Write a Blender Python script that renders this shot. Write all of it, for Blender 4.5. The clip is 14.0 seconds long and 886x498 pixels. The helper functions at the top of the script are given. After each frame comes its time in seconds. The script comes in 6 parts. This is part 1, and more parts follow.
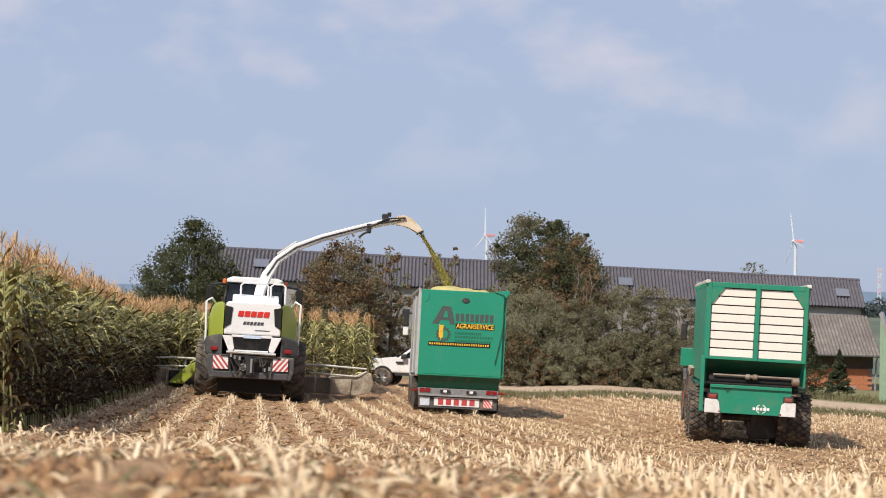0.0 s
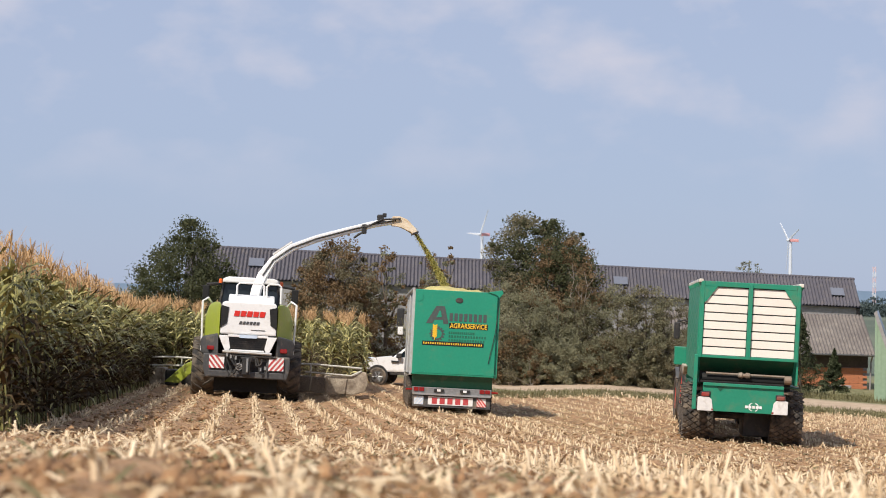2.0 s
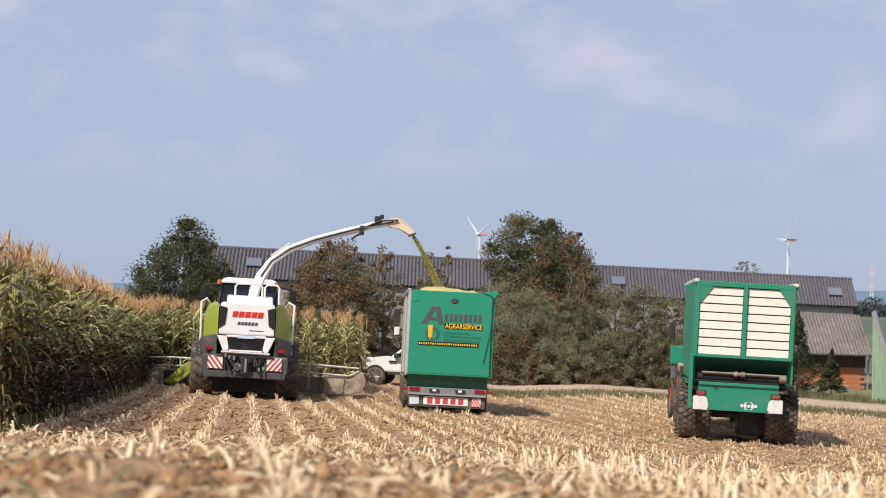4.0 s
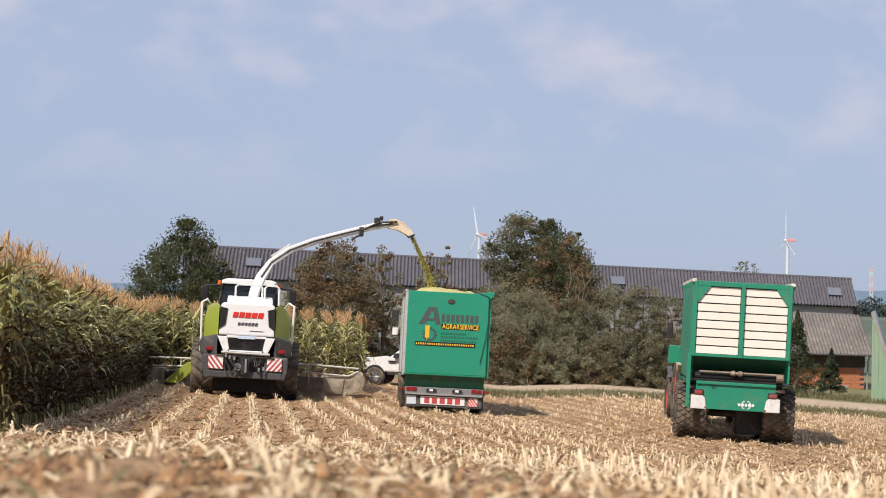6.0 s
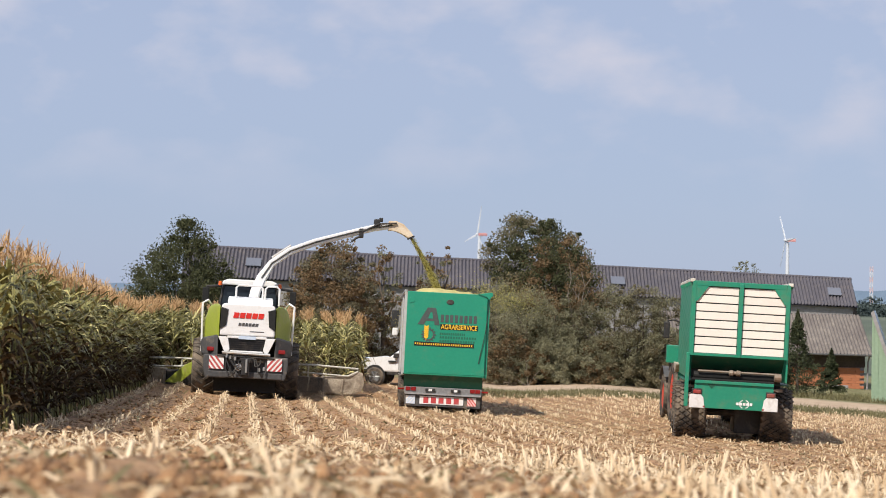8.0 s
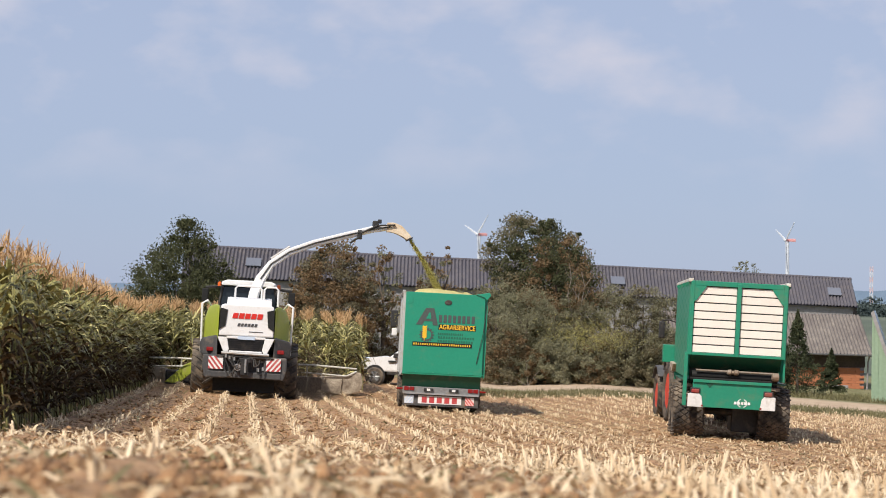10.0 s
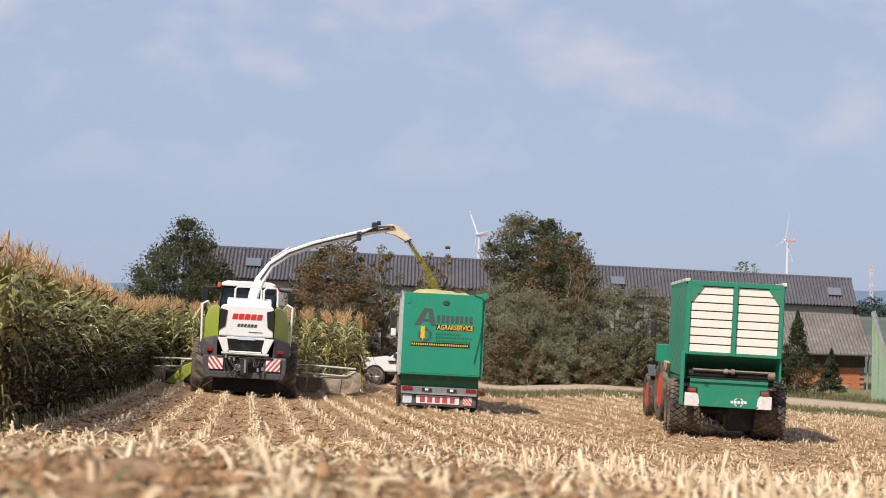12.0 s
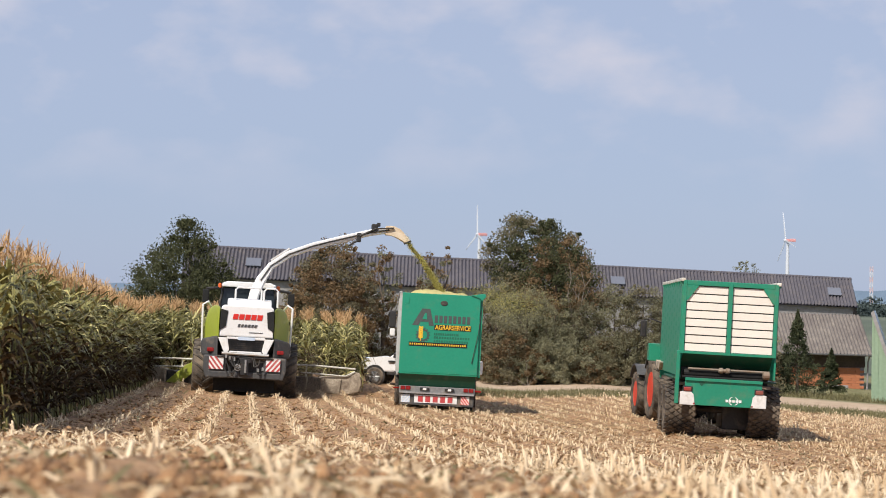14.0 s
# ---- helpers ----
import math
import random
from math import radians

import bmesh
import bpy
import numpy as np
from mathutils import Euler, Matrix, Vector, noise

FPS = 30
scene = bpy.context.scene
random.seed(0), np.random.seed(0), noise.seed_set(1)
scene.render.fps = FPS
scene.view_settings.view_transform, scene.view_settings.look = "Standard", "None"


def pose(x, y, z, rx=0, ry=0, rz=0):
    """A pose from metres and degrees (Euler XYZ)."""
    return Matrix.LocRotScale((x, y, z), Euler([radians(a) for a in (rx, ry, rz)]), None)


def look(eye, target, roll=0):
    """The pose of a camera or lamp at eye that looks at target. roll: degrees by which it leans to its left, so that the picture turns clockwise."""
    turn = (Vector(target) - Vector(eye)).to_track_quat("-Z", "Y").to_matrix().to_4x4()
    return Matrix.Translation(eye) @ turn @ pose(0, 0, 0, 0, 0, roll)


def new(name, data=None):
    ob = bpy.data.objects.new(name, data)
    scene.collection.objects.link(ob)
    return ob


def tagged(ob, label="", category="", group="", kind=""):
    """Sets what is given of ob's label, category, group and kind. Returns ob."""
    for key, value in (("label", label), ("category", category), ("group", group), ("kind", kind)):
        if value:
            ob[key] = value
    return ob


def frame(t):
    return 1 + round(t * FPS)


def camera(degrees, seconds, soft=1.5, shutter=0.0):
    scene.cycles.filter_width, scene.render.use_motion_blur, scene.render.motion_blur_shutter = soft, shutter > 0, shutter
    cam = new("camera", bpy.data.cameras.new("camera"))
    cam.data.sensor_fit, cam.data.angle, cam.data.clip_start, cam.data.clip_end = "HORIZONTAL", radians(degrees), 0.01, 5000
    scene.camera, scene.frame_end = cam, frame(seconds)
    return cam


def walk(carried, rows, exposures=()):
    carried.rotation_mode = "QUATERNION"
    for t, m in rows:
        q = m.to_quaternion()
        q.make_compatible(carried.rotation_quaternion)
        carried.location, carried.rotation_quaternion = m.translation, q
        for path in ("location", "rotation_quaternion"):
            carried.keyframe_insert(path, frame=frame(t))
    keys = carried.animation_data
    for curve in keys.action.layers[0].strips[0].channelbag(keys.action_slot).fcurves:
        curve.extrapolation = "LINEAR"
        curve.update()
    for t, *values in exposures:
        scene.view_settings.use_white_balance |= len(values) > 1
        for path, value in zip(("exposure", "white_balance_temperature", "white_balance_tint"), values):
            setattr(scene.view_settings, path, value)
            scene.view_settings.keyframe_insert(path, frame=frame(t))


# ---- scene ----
F = 3600.0                      # 784 / F is the tangent of half the view's width
cam = camera(2 * math.degrees(math.atan(784 / F)), 14.0, soft=0.95)
EYE = (0.0, 0.0, 1.5)


def aim(pan, lift):
    """The tripod head: pan and lift in 1/3600 radian from its final rest."""
    up = math.radians(1.29) + lift / F
    side = -pan / F
    return look(EYE, (math.tan(side) * 100, 100, 1.5 + math.tan(up) * 100), roll=1.0)


walk(cam, [(t, aim(p, l)) for t, p, l in (
    (0, 13.6, 1.5), (0.5, 11.5, 1.0), (1, 8.6, 0.4), (1.5, 6.7, 0.2), (2, 5.0, 0.1), (2.5, 3.3, 0), (3, 2.2, 0),
    (4, 0.8, 0), (5.5, 0, 0), (10, 0, 0), (14, 0, 0))])
cam.data.dof.use_dof = True
cam.data.dof.focus_distance = 55
cam.data.dof.aperture_fstop = 2.5

# ---- light ----
SUN_UP, SUN_SIDE = 48.0, 33.0   # height, and how far its light travels to the right of straight ahead
world = bpy.data.worlds.new("sky")
scene.world = world
world.use_nodes = True
wn, wl = world.node_tree.nodes, world.node_tree.links
back = wn["Background"]
sky = wn.new("ShaderNodeTexSky")
sky.sky_type = "NISHITA"
sky.sun_disc = False
sky.sun_elevation = radians(SUN_UP)
sky.sun_rotation = radians(180 + SUN_SIDE)
sky.air_density, sky.dust_density, sky.ozone_density = 1.0, 0.4, 2.0
spot = wn.new("ShaderNodeTexCoord")
flat = wn.new("ShaderNodeMapping")
flat.inputs["Scale"].default_value = (9.5, 9.5, 17.0)
flat.inputs["Location"].default_value = (0.0, 3.0, 0.0)
wl.new(spot.outputs["Generated"], flat.inputs["Vector"])
puff = wn.new("ShaderNodeTexNoise")
puff.inputs["Scale"].default_value = 1.7
puff.inputs["Detail"].default_value = 6
puff.inputs["Roughness"].default_value = 0.5
wl.new(flat.outputs["Vector"], puff.inputs["Vector"])
cover = wn.new("ShaderNodeValToRGB")
cover.color_ramp.elements[0].position, cover.color_ramp.elements[1].position = 0.46, 0.69
wl.new(puff.outputs["Fac"], cover.inputs["Fac"])
height = wn.new("ShaderNodeSeparateXYZ")
wl.new(spot.outputs["Generated"], height.inputs[0])
high = wn.new("ShaderNodeMapRange")     # the clouds thin out towards the horizon
high.inputs["From Min"].default_value, high.inputs["From Max"].default_value = 0.035, 0.105
wl.new(height.outputs["Z"], high.inputs["Value"])
much = wn.new("ShaderNodeMath")
much.operation = "MULTIPLY"
veil = wn.new("ShaderNodeMapRange")     # thin haze between the puffs
veil.inputs["To Min"].default_value, veil.inputs["To Max"].default_value = 0.16, 0.9
wl.new(cover.outputs["Color"], veil.inputs["Value"])
wl.new(veil.outputs["Result"], much.inputs[0])
wl.new(high.outputs["Result"], much.inputs[1])
blue = wn.new("ShaderNodeMix")          # clear air, a deeper blue than the horizon's white
blue.data_type = "RGBA"
blue.inputs["Factor"].default_value = 0.85
blue.inputs["B"].default_value = (3.10, 3.80, 5.52, 1)
wl.new(sky.outputs["Color"], blue.inputs["A"])
cloud = wn.new("ShaderNodeMix")
cloud.data_type = "RGBA"
cloud.inputs["B"].default_value = (5.1, 5.2, 6.15, 1)
wl.new(much.outputs[0], cloud.inputs["Factor"])
wl.new(blue.outputs["Result"], cloud.inputs["A"])
wl.new(cloud.outputs["Result"], back.inputs["Color"])
back.inputs["Strength"].default_value = 0.115
sun = new("sun", bpy.data.lights.new("sun", "SUN"))
sun.data.energy, sun.data.angle, sun.data.color = 5.0, radians(0.53), (1, 0.925, 0.83)
_d = Vector((math.sin(radians(SUN_SIDE)) * math.cos(radians(SUN_UP)), math.cos(radians(SUN_SIDE)) * math.cos(radians(SUN_UP)), -math.sin(radians(SUN_UP))))
sun.matrix_world = look((0, 0, 60), Vector((0, 0, 60)) + _d)
scene.view_settings.exposure = 0.05

# ---- materials ----


def surf(name, one, two, big=0.6, small=14.0, rough=0.6, metal=0.0, bump=0.15, island=0.0, through_light=0.0, dirt=None, dirt_at=0.58, piece=0.0, shine=0.5):
    """A painted, earthen or leafy surface: two tones at two scales, fine relief, and dirt where given."""
    m = bpy.data.materials.new(name)
    m.use_nodes = True
    n, l = m.node_tree.nodes, m.node_tree.links
    b = n["Principled BSDF"]
    at = n.new("ShaderNodeTexCoord")
    a = n.new("ShaderNodeTexNoise")
    a.inputs["Scale"].default_value, a.inputs["Detail"].default_value = big, 5
    g = n.new("ShaderNodeTexNoise")
    g.inputs["Scale"].default_value, g.inputs["Detail"].default_value = small, 4
    l.new(at.outputs["Object"], a.inputs["Vector"])
    l.new(at.outputs["Object"], g.inputs["Vector"])
    s = n.new("ShaderNodeMath")
    s.operation = "ADD"
    l.new(a.outputs["Fac"], s.inputs[0])
    l.new(g.outputs["Fac"], s.inputs[1])
    src = s
    if island or piece:
        geo = n.new("ShaderNodeNewGeometry") if island else n.new("ShaderNodeObjectInfo")
        k = n.new("ShaderNodeMath")
        k.operation = "MULTIPLY_ADD"
        l.new(geo.outputs["Random Per Island" if island else "Random"], k.inputs[0])
        k.inputs[1].default_value = island or piece
        l.new(s.outputs[0], k.inputs[2])
        src = k
    r = n.new("ShaderNodeMapRange")
    r.inputs["From Min"].default_value, r.inputs["From Max"].default_value = 0.7, 1.3 + (island or piece)
    l.new(src.outputs[0], r.inputs["Value"])
    c = n.new("ShaderNodeMix")
    c.data_type = "RGBA"
    c.inputs["A"].default_value, c.inputs["B"].default_value = (*one, 1), (*two, 1)
    l.new(r.outputs["Result"], c.inputs["Factor"])
    out = c.outputs["Result"]
    if dirt:
        q = n.new("ShaderNodeTexNoise")
        q.inputs["Scale"].default_value, q.inputs["Detail"].default_value, q.inputs["Roughness"].default_value = 2.3, 8, 0.7
        l.new(at.outputs["Object"], q.inputs["Vector"])
        ra = n.new("ShaderNodeMapRange")
        ra.inputs["From Min"].default_value, ra.inputs["From Max"].default_value = dirt_at - 0.12, dirt_at + 0.16
        l.new(q.outputs["Fac"], ra.inputs["Value"])
        d = n.new("ShaderNodeMix")
        d.data_type = "RGBA"
        d.inputs["B"].default_value = (*dirt, 1)
        l.new(ra.outputs["Result"], d.inputs["Factor"])
        l.new(out, d.inputs["A"])
        out = d.outputs["Result"]
    l.new(out, b.inputs["Base Color"])
    b.inputs["Roughness"].default_value, b.inputs["Metallic"].default_value = rough, metal
    b.inputs["Specular IOR Level"].default_value = shine
    if bump:
        bp = n.new("ShaderNodeBump")
        bp.inputs["Strength"].default_value, bp.inputs["Distance"].default_value = bump, 0.02
        l.new(g.outputs["Fac"], bp.inputs["Height"])
        l.new(bp.outputs["Normal"], b.inputs["Normal"])
    if through_light:
        tr = n.new("ShaderNodeBsdfTranslucent")
        l.new(out, tr.inputs["Color"])
        mx = n.new("ShaderNodeMixShader")
        mx.inputs["Fac"].default_value = through_light
        l.new(b.outputs["BSDF"], mx.inputs[1])
        l.new(tr.outputs["BSDF"], mx.inputs[2])
        l.new(mx.outputs["Shader"], n["Material Output"].inputs["Surface"])
    return m


DUST = (0.32, 0.25, 0.17)
WHITE = surf("white_paint", (0.72, 0.71, 0.69), (0.80, 0.79, 0.77), rough=0.35, bump=0.02, dirt=(0.55, 0.49, 0.40), dirt_at=0.66)
LIME = surf("lime_paint", (0.27, 0.32, 0.032), (0.33, 0.385, 0.048), rough=0.35, bump=0.02, dirt=DUST, dirt_at=0.66)
DGREY = surf("dark_grey_plastic", (0.05, 0.05, 0.052), (0.08, 0.078, 0.075), rough=0.55, dirt=DUST, dirt_at=0.66)
BLACK = surf("black_metal", (0.012, 0.012, 0.013), (0.03, 0.028, 0.026), rough=0.55, dirt=(0.14, 0.11, 0.08), dirt_at=0.62)
RUBBER = surf("tyre_rubber", (0.016, 0.015, 0.015), (0.036, 0.033, 0.03), big=1.5, rough=0.85, bump=0.3, dirt=(0.22, 0.17, 0.12), dirt_at=0.52)
GREEN = surf("green_paint", (0.013, 0.228, 0.136), (0.019, 0.262, 0.158), rough=0.32, bump=0.02, dirt=(0.09, 0.22, 0.13), dirt_at=0.68)
TGREEN = surf("trailer_green_paint", (0.011, 0.2, 0.118), (0.017, 0.235, 0.138), rough=0.4, bump=0.03, dirt=(0.10, 0.19, 0.11), dirt_at=0.62)
CREAM = surf("cream_board", (0.70, 0.65, 0.57), (0.80, 0.755, 0.67), big=2.0, small=30, rough=0.55, bump=0.06, piece=0.25)
GREYTARP = surf("grey_tarpaulin", (0.36, 0.37, 0.36), (0.46, 0.46, 0.45), rough=0.6, dirt=DUST, dirt_at=0.62)
BARSTEEL = surf("dull_grey_steel", (0.17, 0.17, 0.17), (0.28, 0.275, 0.27), rough=0.5, metal=0.2, dirt=DUST, dirt_at=0.62)
STEEL = surf("steel", (0.42, 0.42, 0.41), (0.55, 0.55, 0.54), rough=0.42, metal=0.7, dirt=DUST, dirt_at=0.6)
RUST = surf("worn_steel", (0.22, 0.18, 0.14), (0.34, 0.29, 0.23), rough=0.55, metal=0.3, dirt=(0.2, 0.12, 0.07), dirt_at=0.55)
RED = surf("red_paint", (0.55, 0.02, 0.012), (0.68, 0.035, 0.02), rough=0.4, bump=0.02)
RIM = surf("red_rim_paint", (0.56, 0.035, 0.015), (0.68, 0.06, 0.025), rough=0.45, bump=0.03, dirt=DUST, dirt_at=0.7)
LAMP = surf("red_lamp_glass", (0.20, 0.008, 0.008), (0.28, 0.015, 0.012), rough=0.25, bump=0)
AMBER = surf("amber_beacon", (0.6, 0.09, 0.01), (0.7, 0.13, 0.015), rough=0.15, bump=0)
GLASS = surf("dark_window_glass", (0.012, 0.016, 0.02), (0.02, 0.026, 0.03), rough=0.06, bump=0)
YELLOW = surf("yellow_film", (0.72, 0.42, 0.02), (0.8, 0.5, 0.04), rough=0.5, bump=0)
INK = surf("black_film", (0.014, 0.014, 0.014), (0.026, 0.026, 0.024), shine=0.2, rough=0.6, bump=0)
INKGREEN = surf("faded_dark_film", (0.012, 0.11, 0.065), (0.012, 0.13, 0.075), rough=0.5, bump=0)
PALEBLUE = surf("reflective_film", (0.48, 0.58, 0.72), (0.6, 0.68, 0.78), rough=0.3, bump=0)
DIRTYCOVER = surf("dusty_cover", (0.44, 0.37, 0.28), (0.58, 0.50, 0.39), rough=0.8, bump=0.2, dirt=(0.14, 0.10, 0.07), dirt_at=0.52)
CHAFFBITS = surf("flying_chopped_maize", (0.30, 0.27, 0.06), (0.52, 0.46, 0.15), big=4, small=40, rough=0.9, bump=0.3, island=0.5)
SILAGE = surf("chopped_maize", (0.36, 0.31, 0.1), (0.62, 0.54, 0.24), big=4, small=40, rough=0.9, bump=0.8, island=0.5)
BARK = surf("bark", (0.07, 0.055, 0.04), (0.15, 0.12, 0.09), big=3, small=25, rough=0.95, bump=0.6)
LEAF_DARK = surf("dark_leaves", (0.042, 0.052, 0.026), (0.135, 0.14, 0.07), shine=0.12, big=0.4, small=3, rough=0.6, bump=0, island=0.7, through_light=0.35)
LEAF_MID = surf("olive_leaves", (0.185, 0.182, 0.112), (0.345, 0.325, 0.2), shine=0.12, big=0.4, small=3, rough=0.6, bump=0, island=0.5, through_light=0.45)
# grey-green leaves a step paler: sun on the left shrubs put into the colour
LEAF_PALE = surf("sunlit_grey_green_leaves", (0.205, 0.202, 0.128), (0.36, 0.34, 0.215), shine=0.12, big=0.4, small=3, rough=0.6, bump=0, island=0.5, through_light=0.45)
LEAF_OLIVE = surf("dull_olive_leaves", (0.115, 0.105, 0.064), (0.255, 0.222, 0.135), shine=0.12, big=0.4, small=3, rough=0.6, bump=0, island=0.5, through_light=0.35)
LEAF_BROWN = surf("autumn_leaves", (0.135, 0.092, 0.05), (0.275, 0.185, 0.1), shine=0.12, big=0.5, small=3, rough=0.7, bump=0, island=0.7, through_light=0.35)
NEEDLE = surf("spruce_needles", (0.03, 0.042, 0.022), (0.095, 0.105, 0.055), shine=0.12, big=0.5, small=3, rough=0.6, bump=0, island=0.6, through_light=0.15)
CORN = surf("maize_leaves", (0.024, 0.031, 0.01), (0.38, 0.352, 0.126), big=0.5, small=4, rough=0.38, shine=0.32, bump=0, island=1.1, through_light=0.08)
# paler, yellower copy of the maize leaves: sun glints put into the colour
CORNPALE = surf("glint_pale_maize_leaves", (0.4, 0.36, 0.13), (0.7, 0.62, 0.29), big=0.5, small=4, rough=0.38, shine=0.32, bump=0, island=0.6, through_light=0.15)
# dry leaves darkened: shade at the crop's foot put into the colour
CORNDRYSHADE = surf("shade_dark_dry_maize", (0.016, 0.011, 0.006), (0.1, 0.066, 0.03), big=0.5, small=4, rough=0.7, shine=0.15, bump=0, island=0.9, through_light=0.08)
TASSEL = surf("maize_tassels", (0.38, 0.22, 0.10), (0.66, 0.44, 0.22), big=0.8, small=6, rough=0.8, bump=0, island=0.6, through_light=0.3)
STRAW = surf("stubble_straw", (0.52, 0.34, 0.175), (0.92, 0.77, 0.54), big=0.5, small=12, rough=0.75, bump=0.1, island=0.9, through_light=0.12)
LITTER = surf("straw_litter", (0.19, 0.105, 0.048), (0.74, 0.53, 0.29), big=0.5, small=8, rough=0.8, bump=0.1, island=0.8, through_light=0.15)
HUSK = surf("pale_husks", (0.26, 0.16, 0.08), (0.84, 0.68, 0.44), big=0.5, small=8, rough=0.8, bump=0.1, island=0.8, through_light=0.15)
GRASS = surf("grass_blades", (0.1, 0.098, 0.042), (0.27, 0.235, 0.11), big=0.5, small=5, rough=0.7, bump=0, island=0.7, through_light=0.3)
ROOF = surf("dark_fibre_cement", (0.07, 0.066, 0.08), (0.108, 0.101, 0.116), big=0.3, small=5, rough=0.85, bump=0.3, dirt=(0.15, 0.13, 0.12), dirt_at=0.62)
ROOFGREY = surf("weathered_fibre_cement", (0.13, 0.11, 0.10), (0.20, 0.175, 0.155), big=0.5, small=6, rough=0.9, bump=0.3, dirt=(0.30, 0.265, 0.22), dirt_at=0.62)
BRICK = surf("orange_brick", (0.36, 0.13, 0.06), (0.47, 0.185, 0.09), big=1.0, small=12, rough=0.9, bump=0.3, piece=0.4)
PLASTER = surf("grey_render", (0.22, 0.21, 0.21), (0.33, 0.32, 0.31), big=0.5, small=6, rough=0.9, bump=0.3, dirt=(0.2, 0.18, 0.16))
DARKWALL = surf("dark_wall", (0.045, 0.03, 0.025), (0.09, 0.065, 0.05), big=0.8, small=10, rough=0.85, bump=0.3)
SHEDGREEN = surf("pale_green_sheet", (0.21, 0.30, 0.20), (0.27, 0.36, 0.25), big=0.5, small=6, rough=0.5, bump=0.05)
SOLAR = surf("solar_glass", (0.02, 0.03, 0.06), (0.03, 0.045, 0.08), rough=0.12, bump=0)
SKYLIGHT = surf("translucent_sheet", (0.12, 0.13, 0.16), (0.165, 0.175, 0.205), rough=0.4, bump=0.05)
# white dulled and blued: distance haze put into the colour
TURBINE = surf("hazed_turbine_white", (0.56, 0.58, 0.62), (0.62, 0.64, 0.67), rough=0.5, bump=0)
# the blue of distance haze is put into the hills' colour
HILL = surf("haze_blue_woods", (0.10, 0.15, 0.21), (0.13, 0.18, 0.24), big=0.004, small=0.03, rough=1, bump=0)


def soil():
    """Bare field earth with straw, then a grass strip, a sandy track and far meadows."""
    m = bpy.data.materials.new("field_earth")
    m.use_nodes = True
    n, l = m.node_tree.nodes, m.node_tree.links
    b = n["Principled BSDF"]
    at = n.new("ShaderNodeTexCoord")

    def grain(scale, detail=6):
        t = n.new("ShaderNodeTexNoise")
        t.inputs["Scale"].default_value, t.inputs["Detail"].default_value = scale, detail
        l.new(at.outputs["Object"], t.inputs["Vector"])
        return t.outputs["Fac"]

    def ramp(value, lo, hi):
        r = n.new("ShaderNodeMapRange")
        r.inputs["From Min"].default_value, r.inputs["From Max"].default_value = lo, hi
        l.new(value, r.inputs["Value"])
        return r.outputs["Result"]

    def mix(fac, a, bb):
        x = n.new("ShaderNodeMix")
        x.data_type = "RGBA"
        l.new(fac, x.inputs["Factor"])
        for k, v in (("A", a), ("B", bb)):
            if isinstance(v, tuple):
                x.inputs[k].default_value = (*v, 1)
            else:
                l.new(v, x.inputs[k])
        return x.outputs["Result"]

    earth = mix(ramp(grain(2.2), 0.35, 0.65), (0.15, 0.077, 0.034), (0.37, 0.207, 0.098))
    earth = mix(ramp(grain(22), 0.52, 0.66), earth, (0.44, 0.30, 0.16))
    grass = mix(ramp(grain(3), 0.35, 0.65), (0.11, 0.11, 0.045), (0.23, 0.21, 0.10))
    sand = mix(ramp(grain(1.3), 0.35, 0.65), (0.36, 0.26, 0.17), (0.47, 0.36, 0.25))
    meadow = mix(ramp(grain(0.02), 0.35, 0.65), (0.07, 0.09, 0.06), (0.12, 0.135, 0.09))
    xyz = n.new("ShaderNodeSeparateXYZ")
    l.new(at.outputs["Object"], xyz.inputs[0])
    wob = n.new("ShaderNodeMath")
    wob.operation = "MULTIPLY_ADD"
    l.new(grain(0.25), wob.inputs[0])
    wob.inputs[1].default_value = 5.0
    l.new(xyz.outputs["Y"], wob.inputs[2])
    left = n.new("ShaderNodeMapRange")      # the field reaches further on the left
    left.inputs["From Min"].default_value, left.inputs["From Max"].default_value = 6.0, 0.0
    left.inputs["To Min"].default_value, left.inputs["To Max"].default_value = 0.0, -7.0
    l.new(xyz.outputs["X"], left.inputs["Value"])
    both = n.new("ShaderNodeMath")
    l.new(wob.outputs[0], both.inputs[0])
    l.new(left.outputs["Result"], both.inputs[1])
    y = both.outputs[0]
    c = mix(ramp(y, 87, 89), earth, grass)
    c = mix(ramp(y, 90.0, 91.5), c, sand)
    c = mix(ramp(y, 101.5, 103.0), c, grass)
    c = mix(ramp(y, 130, 150), c, meadow)
    l.new(c, b.inputs["Base Color"])
    b.inputs["Roughness"].default_value = 0.95
    bp = n.new("ShaderNodeBump")
    bp.inputs["Strength"].default_value, bp.inputs["Distance"].default_value = 0.9, 0.05
    l.new(grain(9, 8), bp.inputs["Height"])
    l.new(bp.outputs["Normal"], b.inputs["Normal"])
    return m


SOIL = soil()

# ---- mesh helpers ----


def part(name, bm, material, parent=None, label=""):
    me = bpy.data.meshes.new(name)
    bmesh.ops.recalc_face_normals(bm, faces=bm.faces)
    bm.to_mesh(me)
    bm.free()
    me.materials.append(material)
    ob = new(name, me)
    ob.parent = parent
    return tagged(ob, label)


def thing(name, label, category, group="", kind=""):
    return tagged(new(name), label, category, group, kind)


